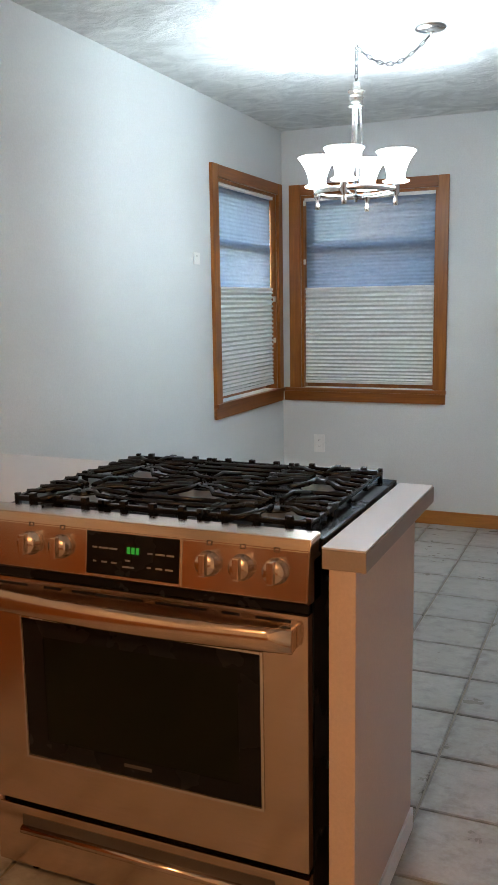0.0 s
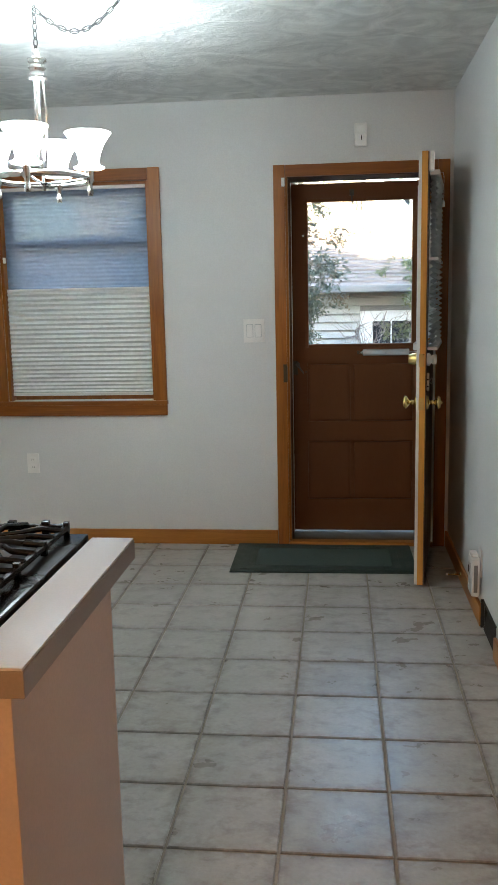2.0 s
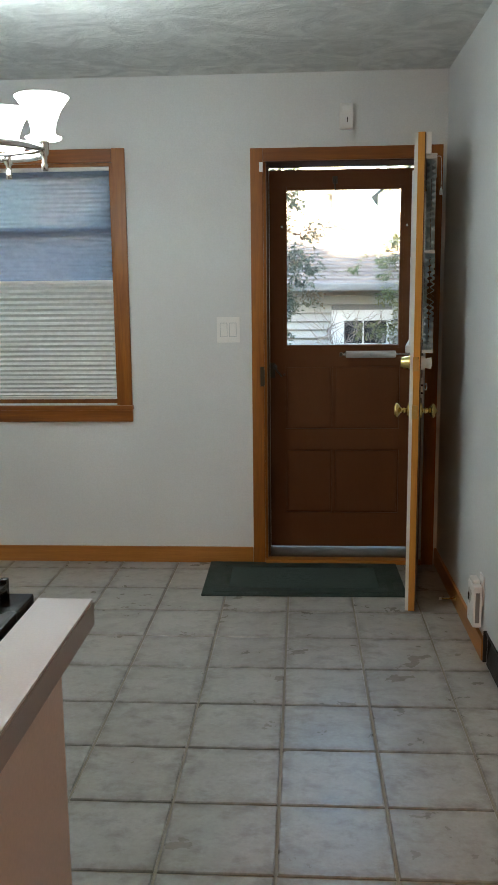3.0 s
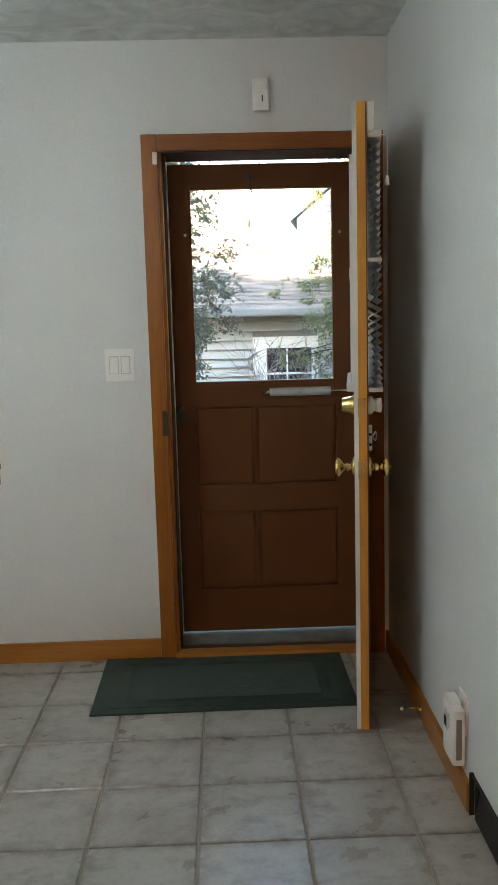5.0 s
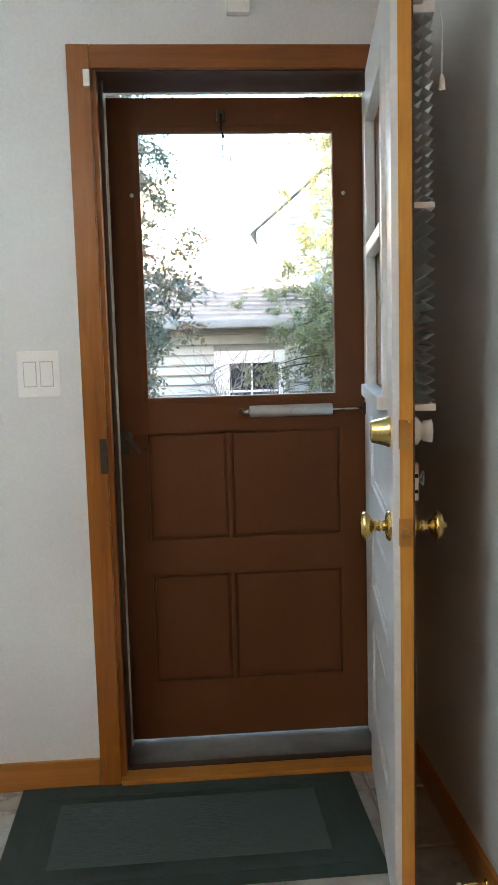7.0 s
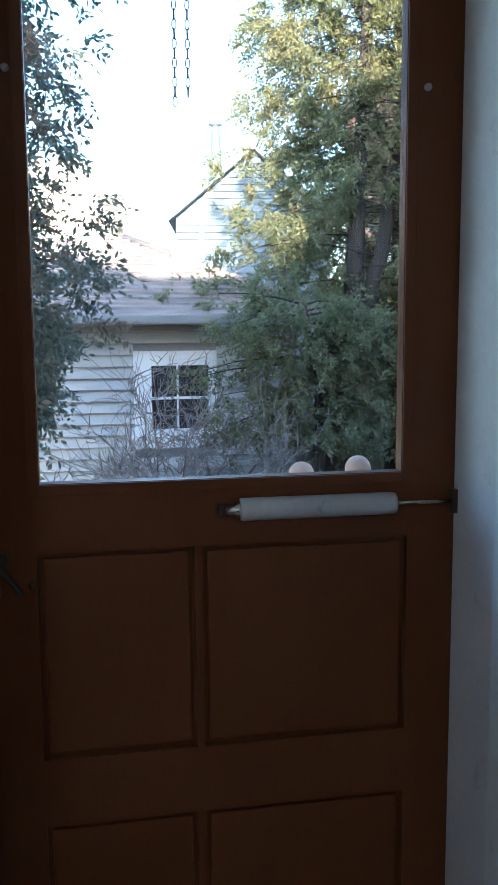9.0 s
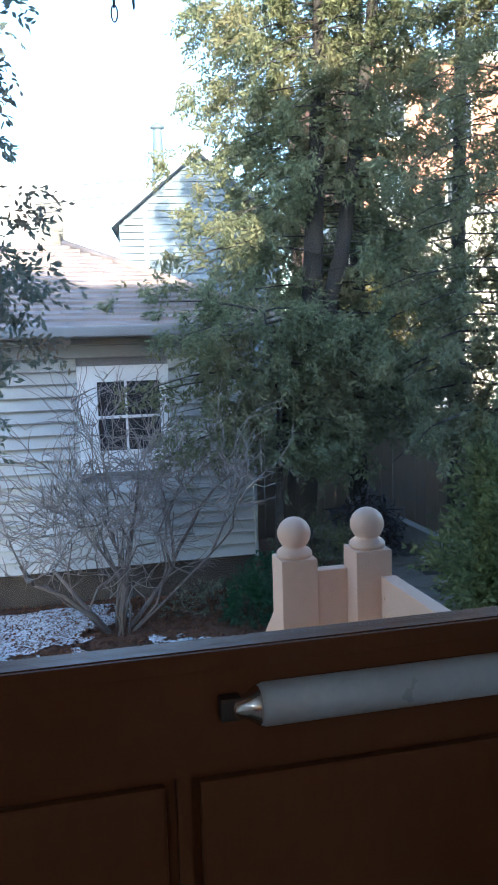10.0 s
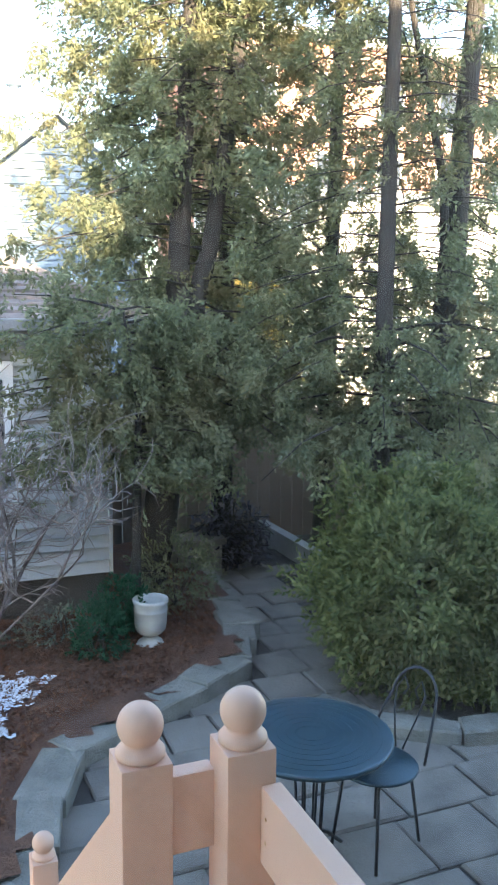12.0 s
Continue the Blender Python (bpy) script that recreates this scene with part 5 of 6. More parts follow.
for xa, za, xb, zb in ((-4.5, 5.4, 2.3, 4.75), (-4.2, 5.2, 2.3, 4.55), (-5.0, 5.9, 2.7, 5.1)):
    p = [(xa + (xb - xa) * i / 10, 29.99 - 5.6 * i / 10 if zb < 5 else 29.6 - 5.0 * i / 10, za + (zb - za) * i / 10 - 0.25 * math.sin(math.pi * i / 10)) for i in range(11)]
    single("overhead_cable", pipe(p, 0.011, 6), CABLE, "thin grey overhead cable between the far houses", "cable", group="overhead cables")

# ---- fences ----
for name, line in (("fence", [(2.2, 14.45), (8.4, 14.45)]), ("fence", [(5.9, 8.6), (5.9, 14.4)])):
    (xa, ya), (xb, yb) = line
    ln = math.hypot(xb - xa, yb - ya)
    fe = thing("fence", "weathered brown board fence behind the trees", "fence", (xa, ya, 0), math.degrees(math.atan2(yb - ya, xb - xa)), "board fences")
    part("rail", boxed(0, ln, 0.021, 0.06, -0.75, -0.66), FENCE_WOOD, fe)
    part("rail", boxed(0, ln, 0.021, 0.06, 0.12, 0.21), FENCE_WOOD, fe)
    k, x = 0, 0.0
    shared = mesh_of("board", boxed(0, 0.143, 0, 0.02, ZG - 0.08, 0.42, 0.002), FENCE_WOOD)
    while x < ln - 0.14:
        ob = new("board", shared)
        ob.location = (x, 0.003 * math.sin(k * 2.3), 0.012 * math.sin(k * 1.7))
        ob.parent = fe
        x += 0.150
        k += 1

# ---- landing, steps and railings ----
deck = thing("porch_landing", "small peach painted wooden landing outside the door", "porch", (0, 0, 0))
y = 5.372
while y < 6.66:
    part("deck_board", boxed(-0.55, 0.765, y, y + 0.134, -0.136, -0.11, 0.003), PEACH, deck)
    y += 0.141
part("skirt", boxed(-0.55, 0.765, 6.60, 6.64, -0.34, -0.1365), PEACH, deck)
part("skirt", boxed(0.725, 0.765, 5.37, 6.599, -0.34, -0.1365), PEACH, deck)
for x in (-0.5, 0.70):
    part("support_post", boxed(x - 0.04, x + 0.04, 6.51, 6.59, ZG - 0.06, -0.1365), PEACH, deck)
steps = thing("porch_steps", "peach painted wooden steps down to the patio", "steps", (0, 0, 0))
for i in range(4):
    zt = -0.11 - 0.188 * (i + 1)
    part("tread", boxed(-0.50, 0.48, 6.642 + 0.25 * i, 6.642 + 0.25 * i + 0.275, zt - 0.03, zt, 0.004), PEACH, steps)
    part("riser", boxed(-0.48, 0.46, 6.644 + 0.25 * i, 6.662 + 0.25 * i, zt + 0.001, zt + 0.157), PEACH, steps)
for x in (-0.51, 0.47):
    b = bmesh.new()
    sec = [(6.645, -0.13), (6.645, -0.42), (7.50, ZG - 0.02), (7.70, ZG - 0.02), (7.70, -0.90)]
    rr = [[b.verts.new((xx, y, z)) for y, z in sec] for xx in (x - 0.018, x + 0.018)]
    for i in range(5):
        b.faces.new((rr[0][i], rr[0][(i + 1) % 5], rr[1][(i + 1) % 5], rr[1][i]))
    b.faces.new(rr[0][::-1])
    b.faces.new(rr[1])
    bmesh.ops.recalc_face_normals(b, faces=b.faces)
    part("stringer", b, PEACH, steps)
FINIAL = [(0.040, 0.0), (0.044, 0.004), (0.044, 0.013), (0.039, 0.019), (0.031, 0.024), (0.029, 0.028)] + [(0.0415 * math.sin(radians(a)), 0.0585 - 0.0415 * math.cos(radians(a))) for a in range(45, 180, 9)] + [(0, 0.100)]


def post(parent, x, y, z0, z1, half, scale):
    p = part("post", boxed(x - half, x + half, y - half, y + half, z0, z1, 0.004), PEACH, parent)
    part("ball_finial", lathe([(r * scale, z * scale) for r, z in FINIAL], 24, pose(x, y, z1)), PEACH, p)
    return p


guard = thing("porch_railing", "peach painted wooden porch railing with ball-topped posts", "railing", (0, 0, 0))
post(guard, 0.706, 6.585, -0.109, 0.870, 0.046, 1.0)
part("post", boxed(0.675, 0.765, 5.372, 5.44, -0.109, 0.80, 0.003), PEACH, guard)
part("top_rail", boxed(0.722, 0.760, 5.441, 6.538, 0.660, 0.806, 0.004), PEACH, guard)
part("bottom_rail", boxed(0.722, 0.758, 5.441, 6.538, -0.03, 0.06, 0.003), PEACH, guard)
for i in range(9):
    y = 6.512 - 0.122 * i
    part("baluster", boxed(0.7605, 0.793, y - 0.018, y + 0.018, -0.02, 0.70, 0.003), PEACH, guard)
part("short_rail", boxed(0.581, 0.662, 6.605, 6.643, 0.665, 0.815, 0.004), PEACH, guard)
for z in (0.71, 0.755):
    part("screw", lathe([(0.004, 0), (0.003, 0.001), (0, 0.0015)], 8, pose(0.7215, 6.515, z, 0, -90)), OLD_BRASS, guard)
srail = thing("stair_railing", "peach painted sloping stair railing with ball-topped posts", "railing", (0, 0, 0))
post(srail, 0.534, 6.640, -0.30, 0.848, 0.046, 1.0)
post(srail, 0.541, 7.838, ZG - 0.05, -0.115, 0.040, 0.84)


def slope_board(x0, x1, y0, y1, za, zb, depth):
    bm = bmesh.new()
    sec = [(y0, za), (y0, za - depth), (y1, zb - depth), (y1, zb)]
    rr = [[bm.verts.new((xx, y, z)) for y, z in sec] for xx in (x0, x1)]
    for i in range(4):
        bm.faces.new((rr[0][i], rr[0][(i + 1) % 4], rr[1][(i + 1) % 4], rr[1][i]))
    bm.faces.new(rr[0][::-1])
    bm.faces.new(rr[1])
    bmesh.ops.recalc_face_normals(bm, faces=bm.faces)
    bmesh.ops.bevel(bm, geom=bm.edges[:], offset=0.003, segments=1, affect="EDGES")
    return bm


part("sloping_rail", slope_board(0.514, 0.552, 6.687, 7.797, 0.755, -0.27, 0.215), PEACH, srail)
part("lower_rail", slope_board(0.514, 0.552, 6.687, 7.797, 0.11, -0.90, 0.09), PEACH, srail)
for i in range(9):
    y = 6.76 + 0.115 * i
    zt = 0.755 - 0.923 * (y - 6.687)
    part("baluster", boxed(0.5525, 0.584, y - 0.017, y + 0.017, zt - 0.70, zt - 0.13, 0.002), PEACH, srail)
hc = thing("hanging_chain", "thin metal chain hanging in two strands from the eave", "chain", (0.10, 6.02, 0))
for dx, zlow in ((-0.016, 1.88), (0.014, 1.90)):
    b = bmesh.new()
    k, z = 0, 2.56
    while z > zlow:
        link_mesh(Vector((dx, 0, z)), Vector((0, 0, -1)), k % 2, b, 0.0013, 0.013, 0.005)
        z -= 0.021
        k += 1
    part("strand", b, WIRE, hc)

# ---- patio table and chair ----
tb = thing("bistro_table", "round blue-green metal bistro table on the patio", "table", (1.90, 8.62, ZG))
part("tabletop", lathe([(0, 0.700), (0.36, 0.700), (0.384, 0.694), (0.388, 0.704), (0.386, 0.716), (0.376, 0.719), (0, 0.719)], 48), TABLE_PAINT, tb)
for k in range(7):
    part("slot_ring", pipe([((0.07 + 0.044 * k) * math.cos(i * math.pi / 20), (0.07 + 0.044 * k) * math.sin(i * math.pi / 20), 0.7195) for i in range(41)], 0.002, 4), TABLE_PAINT, tb)
for k in range(8):
    a = k * math.pi / 4
    part("column_rod", pipe([(0.10 * math.cos(a), 0.10 * math.sin(a), 0.70), (0.07 * math.cos(a), 0.07 * math.sin(a), 0.45), (0.06 * math.cos(a), 0.06 * math.sin(a), 0.2)], 0.006, 6), WIRE, tb)
for k in range(4):
    a = k * math.pi / 2 + 0.5
    part("leg", pipe([(0.06 * math.cos(a), 0.06 * math.sin(a), 0.2), (0.16 * math.cos(a), 0.16 * math.sin(a), 0.14), (0.30 * math.cos(a), 0.30 * math.sin(a), 0.012)], 0.010, 8), WIRE, tb)
chr_ = thing("bistro_chair", "dark metal bistro chair with a hooped wire back", "chair", (2.31, 8.68, ZG), -66)
part("seat", lathe([(0, 0.44), (0.18, 0.44), (0.20, 0.436), (0.203, 0.446), (0.195, 0.454), (0, 0.450)], 32), TABLE_PAINT, chr_)
for a, r in ((0.6, 0.24), (-0.6, 0.24), (2.5, 0.23), (-2.5, 0.23)):
    part("leg", pipe([(0.17 * math.sin(a), 0.17 * math.cos(a), 0.44), (r * math.sin(a), r * math.cos(a), 0.0)], 0.009, 8), WIRE, chr_)
hoop = [(-0.17, 0.16, 0.44), (-0.15, 0.25, 0.61)] + [(0.13 * math.cos(math.pi - i * math.pi / 10), 0.31 + 0.06 * math.sin(i * math.pi / 10), 0.69 + 0.15 * math.sin(i * math.pi / 10)) for i in range(11)] + [(0.15, 0.25, 0.61), (0.17, 0.16, 0.44)]
part("back_hoop", pipe(hoop, 0.008, 8), WIRE, chr_)
for s in (-1, 1):
    part("scroll", pipe([(s * 0.02, 0.19, 0.46), (s * 0.07, 0.24, 0.64), (s * 0.085, 0.285, 0.74), (s * 0.05, 0.30, 0.80), (s * 0.02, 0.29, 0.75), (s * 0.045, 0.28, 0.71)], 0.005, 6), WIRE, chr_)

# ---- garden things ----
urn = thing("garden_urn", "pale cast-stone garden urn standing in the bed", "urn", (1.92, 11.36, -0.95))
part("foot", lathe([(0.11, 0.0), (0.115, 0.02), (0.10, 0.045), (0.06, 0.07), (0.05, 0.10), (0, 0.10)], 28), URN_STONE, urn)
part("bowl", lathe([(0.05, 0.10), (0.09, 0.115), (0.118, 0.15), (0.125, 0.20), (0.126, 0.285), (0.131, 0.295), (0.131, 0.305), (0.127, 0.312), (0.129, 0.345), (0.138, 0.365), (0.138, 0.385), (0.122, 0.388), (0.10, 0.36), (0.10, 0.33), (0, 0.33)], 28), URN_STONE, urn)
bn = thing("stone_bench", "low grey stone slab bench beside the path", "bench", (2.95, 13.25, ZG - 0.03))
part("slab", boxed(-0.28, 0.28, -0.15, 0.15, 0.36, 0.43, 0.01), STONE, bn)
for x in (-0.18, 0.18):
    part("block", boxed(x - 0.06, x + 0.06, -0.12, 0.12, 0.0, 0.3595, 0.01), STONE, bn)
single("edging_timber", boxed(-0.06, 0.06, -0.78, 0.78, 0, 0.25, 0.01), TIMBER, "pale weathered edging timber beside the path", "timber", at=(4.18, 13.62, ZG - 0.05))


# ---- plants ----
def sprays(anchor, axis, per, ln, wd, reach):
    """Leaflets set feather-wise along short axes at the anchors, as one set of arrays."""
    n = len(anchor)
    axis = axis / np.linalg.norm(axis, axis=1, keepdims=True)
    side = np.cross(axis, rnd.normal(0, 1, (n, 3)))
    side /= np.linalg.norm(side, axis=1, keepdims=True)
    t = np.tile(np.linspace(0.05, 1, per), (n, 1)) * rnd.uniform(0.7, 1.25, (n, 1)) * reach
    sg = np.where(np.arange(per) % 2 == 0, 1.0, -1.0)[None, :]
    base = anchor[:, None, :] + axis[:, None, :] * t[:, :, None] + rnd.normal(0, reach * 0.06, (n, per, 3))
    way = axis[:, None, :] * 0.75 + side[:, None, :] * sg[:, :, None] * 0.7 + rnd.normal(0, 0.28, (n, per, 3))
    way /= np.linalg.norm(way, axis=2, keepdims=True)
    flat = np.cross(way, rnd.normal(0, 1, (n, per, 3)))
    flat /= np.linalg.norm(flat, axis=2, keepdims=True)
    L_ = (ln * rnd.uniform(0.6, 1.3, (n, per)))[:, :, None]
    W_ = (wd * rnd.uniform(0.7, 1.3, (n, per)))[:, :, None]
    v = np.stack([base, base + way * L_ * 0.45 - flat * W_, base + way * L_, base + way * L_ * 0.5 + flat * W_], 2).reshape(-1, 3)
    return v, np.arange(len(v)).reshape(-1, 4)


def conifer(name, label, lines, z0, z1, radius, limbs, per_limb, leaf, material, keep=None, droop=0.5, per=12, thin=(9.0, 1.0), bare=99.0, category="tree", size=(0.056, 0.0105, 0.19), rise=0.25):
    """A conifer: trunks along lines (points with a radius), limbs that reach out to radius(z), and feathery sprays hanging from them."""
    tree = thing(name, label, category, (0, 0, 0))
    for ln in lines:
        part("trunk", pipe([p[:3] for p in ln], ln[0][3], 12, None, ln[-1][3]), BARK, tree)
    wood_bm = bmesh.new()
    anc, axs = [], []
    for i in range(limbs):
        ln = lines[i % len(lines)]
        z = z0 + (z1 - z0) * (i + rnd.uniform(0, 1)) / limbs
        zs = [p[2] for p in ln]
        k = min(max(int(np.searchsorted(zs, z)) - 1, 0), len(ln) - 2)
        f = (z - zs[k]) / max(zs[k + 1] - zs[k], 1e-6)
        f = min(max(f, 0), 1)
        s = np.array([ln[k][0] + (ln[k + 1][0] - ln[k][0]) * f, ln[k][1] + (ln[k + 1][1] - ln[k][1]) * f, z])
        a = i * 2.39996 + rnd.uniform(-0.5, 0.5)
        if z > bare and math.cos(a + 1.85) > 0.76:
            continue
        r = radius(z, a) * rnd.uniform(0.65, 1.08)
        if r < 0.1:
            continue
        d = np.array([math.cos(a), math.sin(a), 0.0])
        up = rise * r * rnd.uniform(0.3, 1.3)
        dr = droop * r * rnd.uniform(0.6, 1.3)
        bend = np.array([-d[1], d[0], 0]) * rnd.uniform(-0.25, 0.25) * r
        at = lambda u: s + d * r * u + bend * u * u + np.array([0, 0, up * u - dr * u * u])
        path = [at(u) for u in (0, 0.3, 0.6, 0.9)]
        if keep is None or all(keep(*p) for p in path):
            pipe(path, (0.008 + 0.006 * r) * (0.5 if z > bare else 1.0), 5, wood_bm, 0.003)
        m = max(3, int(per_limb * r * (thin[1] if z > thin[0] else 0.72)))
        # sprays stand in hanging tufts of seven or so, thicker towards the tips
        g = max(2, m // 7)
        uc = rnd.uniform(0.12, 1.0, g) ** 0.75 * 1.03
        tuft = np.array([at(x) for x in uc]) + rnd.normal(0, 1, (g, 3)) * (0.05 + 0.11 * uc[:, None] * r) * np.array([1, 1, 0.8])
        lean = d[None, :] * 0.6 + rnd.normal(0, 0.5, (g, 3)) + np.array([0, 0, -0.65])
        own = rnd.integers(0, g, m)
        pos = tuft[own] + rnd.normal(0, 0.045, (m, 3))
        ax = lean[own] + rnd.normal(0, 0.28, (m, 3))
        if keep is not None:
            ok = np.array([keep(*p) for p in pos])
            pos, ax = pos[ok], ax[ok]
        anc.append(pos)
        axs.append(ax)
    part("limbs", wood_bm, BARK, tree)
    v, f = sprays(np.concatenate(anc), np.concatenate(axs), per, *size)
    crown = new("crown", raw_mesh("crown", v, f, material))
    crown.parent = tree
    return tree


def clear_of_garage(x, y, z):
    return not (y > 11.72 and x < 2.2 and z < 1.53 + max(0.0, (y - 11.8)) * 0.36 + 0.06) and y > 8.3 and z > (0.18 if x < 2.75 else 0.42 if x < 3.9 else -0.1)


def crown_a(z, a):
    r = 1.33 + 0.42 * math.exp(-((z - 2.1) / 0.9) ** 2) + 0.12 * math.sin(z * 3.1 + 2 * a)
    return r * (1.0 if math.cos(a) < 0.2 else 0.85)


conifer("cedar_tree", "tall twin-trunked cedar with drooping grey-green foliage", [[(2.06, 12.32, ZG - 0.1, 0.19), (2.30, 12.40, -0.3, 0.165), (2.48, 12.5, 0.8, 0.155), (2.53, 12.52, 2.1, 0.145), (2.62, 12.5, 4.0, 0.13), (2.8, 12.5, 9.5, 0.03)], [(2.46, 12.50, 0.7, 0.12), (2.62, 12.5, 1.5, 0.12), (2.79, 12.45, 2.16, 0.11), (3.07, 12.4, 4.05, 0.10), (3.7, 12.5, 9.0, 0.03)]],
        -0.1, 7.4, crown_a, 430, 46, None, CEDAR, clear_of_garage, 0.5, 17, (2.2, 0.85), 1.7)


def crown_b(z, a):
    return 0.45 + 1.1 * math.exp(-((z - 1.25) / 1.1) ** 2) + (0.55 if z > 2.4 else 0.2)


conifer("cedar_tree", "slender cedar with a bare upper trunk and hanging foliage", [[(3.93, 11.35, ZG - 0.1, 0.10), (3.90, 11.35, 1.0, 0.10), (3.90, 11.35, 3.85, 0.09), (3.95, 11.35, 8.5, 0.03)]],
        0.25, 6.4, crown_b, 160, 44, None, CEDAR, clear_of_garage, 0.55, 17, (2.1, 0.42), 1.5)
conifer("cedar_tree", "cedar with a thick dark trunk and hanging foliage", [[(4.72, 11.7, ZG - 0.1, 0.16), (4.76, 11.7, 1.8, 0.14), (4.90, 11.7, 4.0, 0.12), (5.1, 11.7, 9.0, 0.04)], [(4.74, 11.7, 1.6, 0.05), (4.60, 11.6, 2.7, 0.045), (4.15, 11.5, 4.0, 0.03), (3.8, 11.4, 5.4, 0.012)]],
        0.25, 6.6, crown_b, 160, 44, None, CEDAR, clear_of_garage, 0.55, 17, (2.1, 0.42), 1.5)
for bx, by in ((4.35, 13.2), (5.7, 12.9)):
    conifer("cedar_tree", "cedar in the row along the board fence", [[(bx, by, ZG - 0.1, 0.11), (bx + 0.05, by, 3.0, 0.08), (bx + 0.1, by, 7.5, 0.03)]],
            0.2, 6.2, lambda z, a: 0.6 + 0.75 * math.exp(-((z - 1.2) / 1.1) ** 2), 80, 32, None, CEDAR, clear_of_garage, 0.5, 12, (2.0, 0.3))
conifer("cedar_tree", "cedar standing before the board fence", [[(3.35, 13.6, ZG - 0.1, 0.12), (3.4, 13.6, 3.0, 0.09), (3.5, 13.6, 8.0, 0.03)]],
        0.5, 7.6, lambda z, a: 0.5 + 0.7 * math.exp(-((z - 1.4) / 1.2) ** 2), 90, 30, None, CEDAR, clear_of_garage, 0.5, 12, (1.6, 0.25))
conifer("young_cedar", "young drooping cedar before the garage corner", [[(1.86, 11.64, ZG - 0.1, 0.055), (1.88, 11.62, -0.4, 0.045), (1.9, 11.58, 0.9, 0.028), (1.78, 11.55, 1.6, 0.008)]],
        0.3, 1.65, lambda z, a: (1.35 if math.cos(a) < -0.2 else 0.7) - 0.35 * abs(z - 1.25), 105, 44, None, CEDAR, lambda x, y, z: 11.25 < y < 11.76 and z > 0.38 + 1.9 * max(0.0, 0.85 - x), 0.30, 17)
conifer("cedar_tree", "cedar with rusty brown patches beside the steps", [[(-1.12, 8.35, ZG - 0.1, 0.11), (-1.1, 8.3, 2.0, 0.07), (-1.1, 8.3, 3.9, 0.02)]],
        0.75, 3.2, lambda z, a: (1.08 + 0.16 * math.sin(z * 2.1)) * (1.0 if z < 2.5 else 0.8), 190, 125, None, CEDAR_DRY, lambda x, y, z: y > 7.2 and z > 0.92 and x < (-0.32 if z < 1.35 else -0.02), 0.45, 13, size=(0.042, 0.009, 0.14))


def bush(name, label, centre, radii, count, material, per=12, size=(0.045, 0.012, 0.13), stems=7, category="shrub"):
    """A dense evergreen shrub: stems from one foot and sprays thick about an uneven outline."""
    sh = thing(name, label, category, (0, 0, 0))
    c, rr = np.array(centre), np.array(radii)
    d = rnd.normal(0, 1, (count, 3))
    d /= np.linalg.norm(d, axis=1, keepdims=True)
    lump = np.array([1 + 0.42 * noise.noise(Vector(x * 2.3) + Vector(centre)) + 0.18 * noise.noise(Vector(x * 6.1)) for x in d])
    rad = rnd.uniform(0.35, 1, count) ** 0.45 * lump
    pos = c + d * rad[:, None] * rr
    ok = pos[:, 2] > ZG + 0.02
    ax = d + rnd.normal(0, 0.55, (count, 3)) + np.array([0, 0, 0.15])
    v, f = sprays(pos[ok], ax[ok], per, *size)
    b = bmesh.new()
    foot = Vector((centre[0], centre[1], max(ZG - 0.04, centre[2] - radii[2] - 0.02)))
    for k in range(stems):
        t = c + d[k] * rr * 0.75
        t[2] = max(t[2], centre[2])
        pipe([foot + Vector((0.03 * math.cos(k), 0.03 * math.sin(k), 0)), foot.lerp(Vector(t), 0.5), Vector(t)], 0.016 * max(radii), 5, b, 0.004)
    part("stems", b, BARK, sh)
    o = new("crown", raw_mesh("crown", v, f, material))
    o.parent = sh
    return sh


bush("yew_bush", "large dense green yew bush behind the patio", (3.75, 10.25, -0.32), (0.86, 0.72, 0.76), 4200, YEW, 13, (0.062, 0.0120, 0.16))
bush("yew_bush", "green yew bush at the patio's edge", (4.9, 10.0, -0.35), (0.95, 0.8, 0.75), 3800, YEW, 13, (0.062, 0.0120, 0.16))
bush("low_shrub", "small bright green shrub beside the urn", (1.52, 11.3, -0.80), (0.18, 0.18, 0.25), 200, FERN, 10, (0.035, 0.010, 0.09))
bush("low_shrub", "small bright green shrub beside the urn", (1.72, 11.52, -0.62), (0.14, 0.13, 0.16), 160, FERN, 10, (0.035, 0.010, 0.09))
bush("low_shrub", "drooping yellowish evergreen shrub by the path", (2.32, 12.0, -0.58), (0.28, 0.25, 0.28), 190, CEDAR, 14, (0.045, 0.007, 0.15))
bush("ground_ivy", "dark low plants at the foot of the cedar", (1.35, 11.75, -0.86), (0.5, 0.25, 0.12), 260, CEDAR_DRY, 9, (0.03, 0.008, 0.08))

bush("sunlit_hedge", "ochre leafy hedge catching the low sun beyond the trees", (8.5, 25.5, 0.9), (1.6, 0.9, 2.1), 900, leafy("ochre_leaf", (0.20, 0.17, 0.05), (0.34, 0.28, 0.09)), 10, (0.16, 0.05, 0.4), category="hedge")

shrub = thing("bare_shrub", "leafless grey-brown twiggy shrub before the garage", "shrub", (0.47, 11.4, 0))
gens = [bmesh.new() for _ in range(4)]


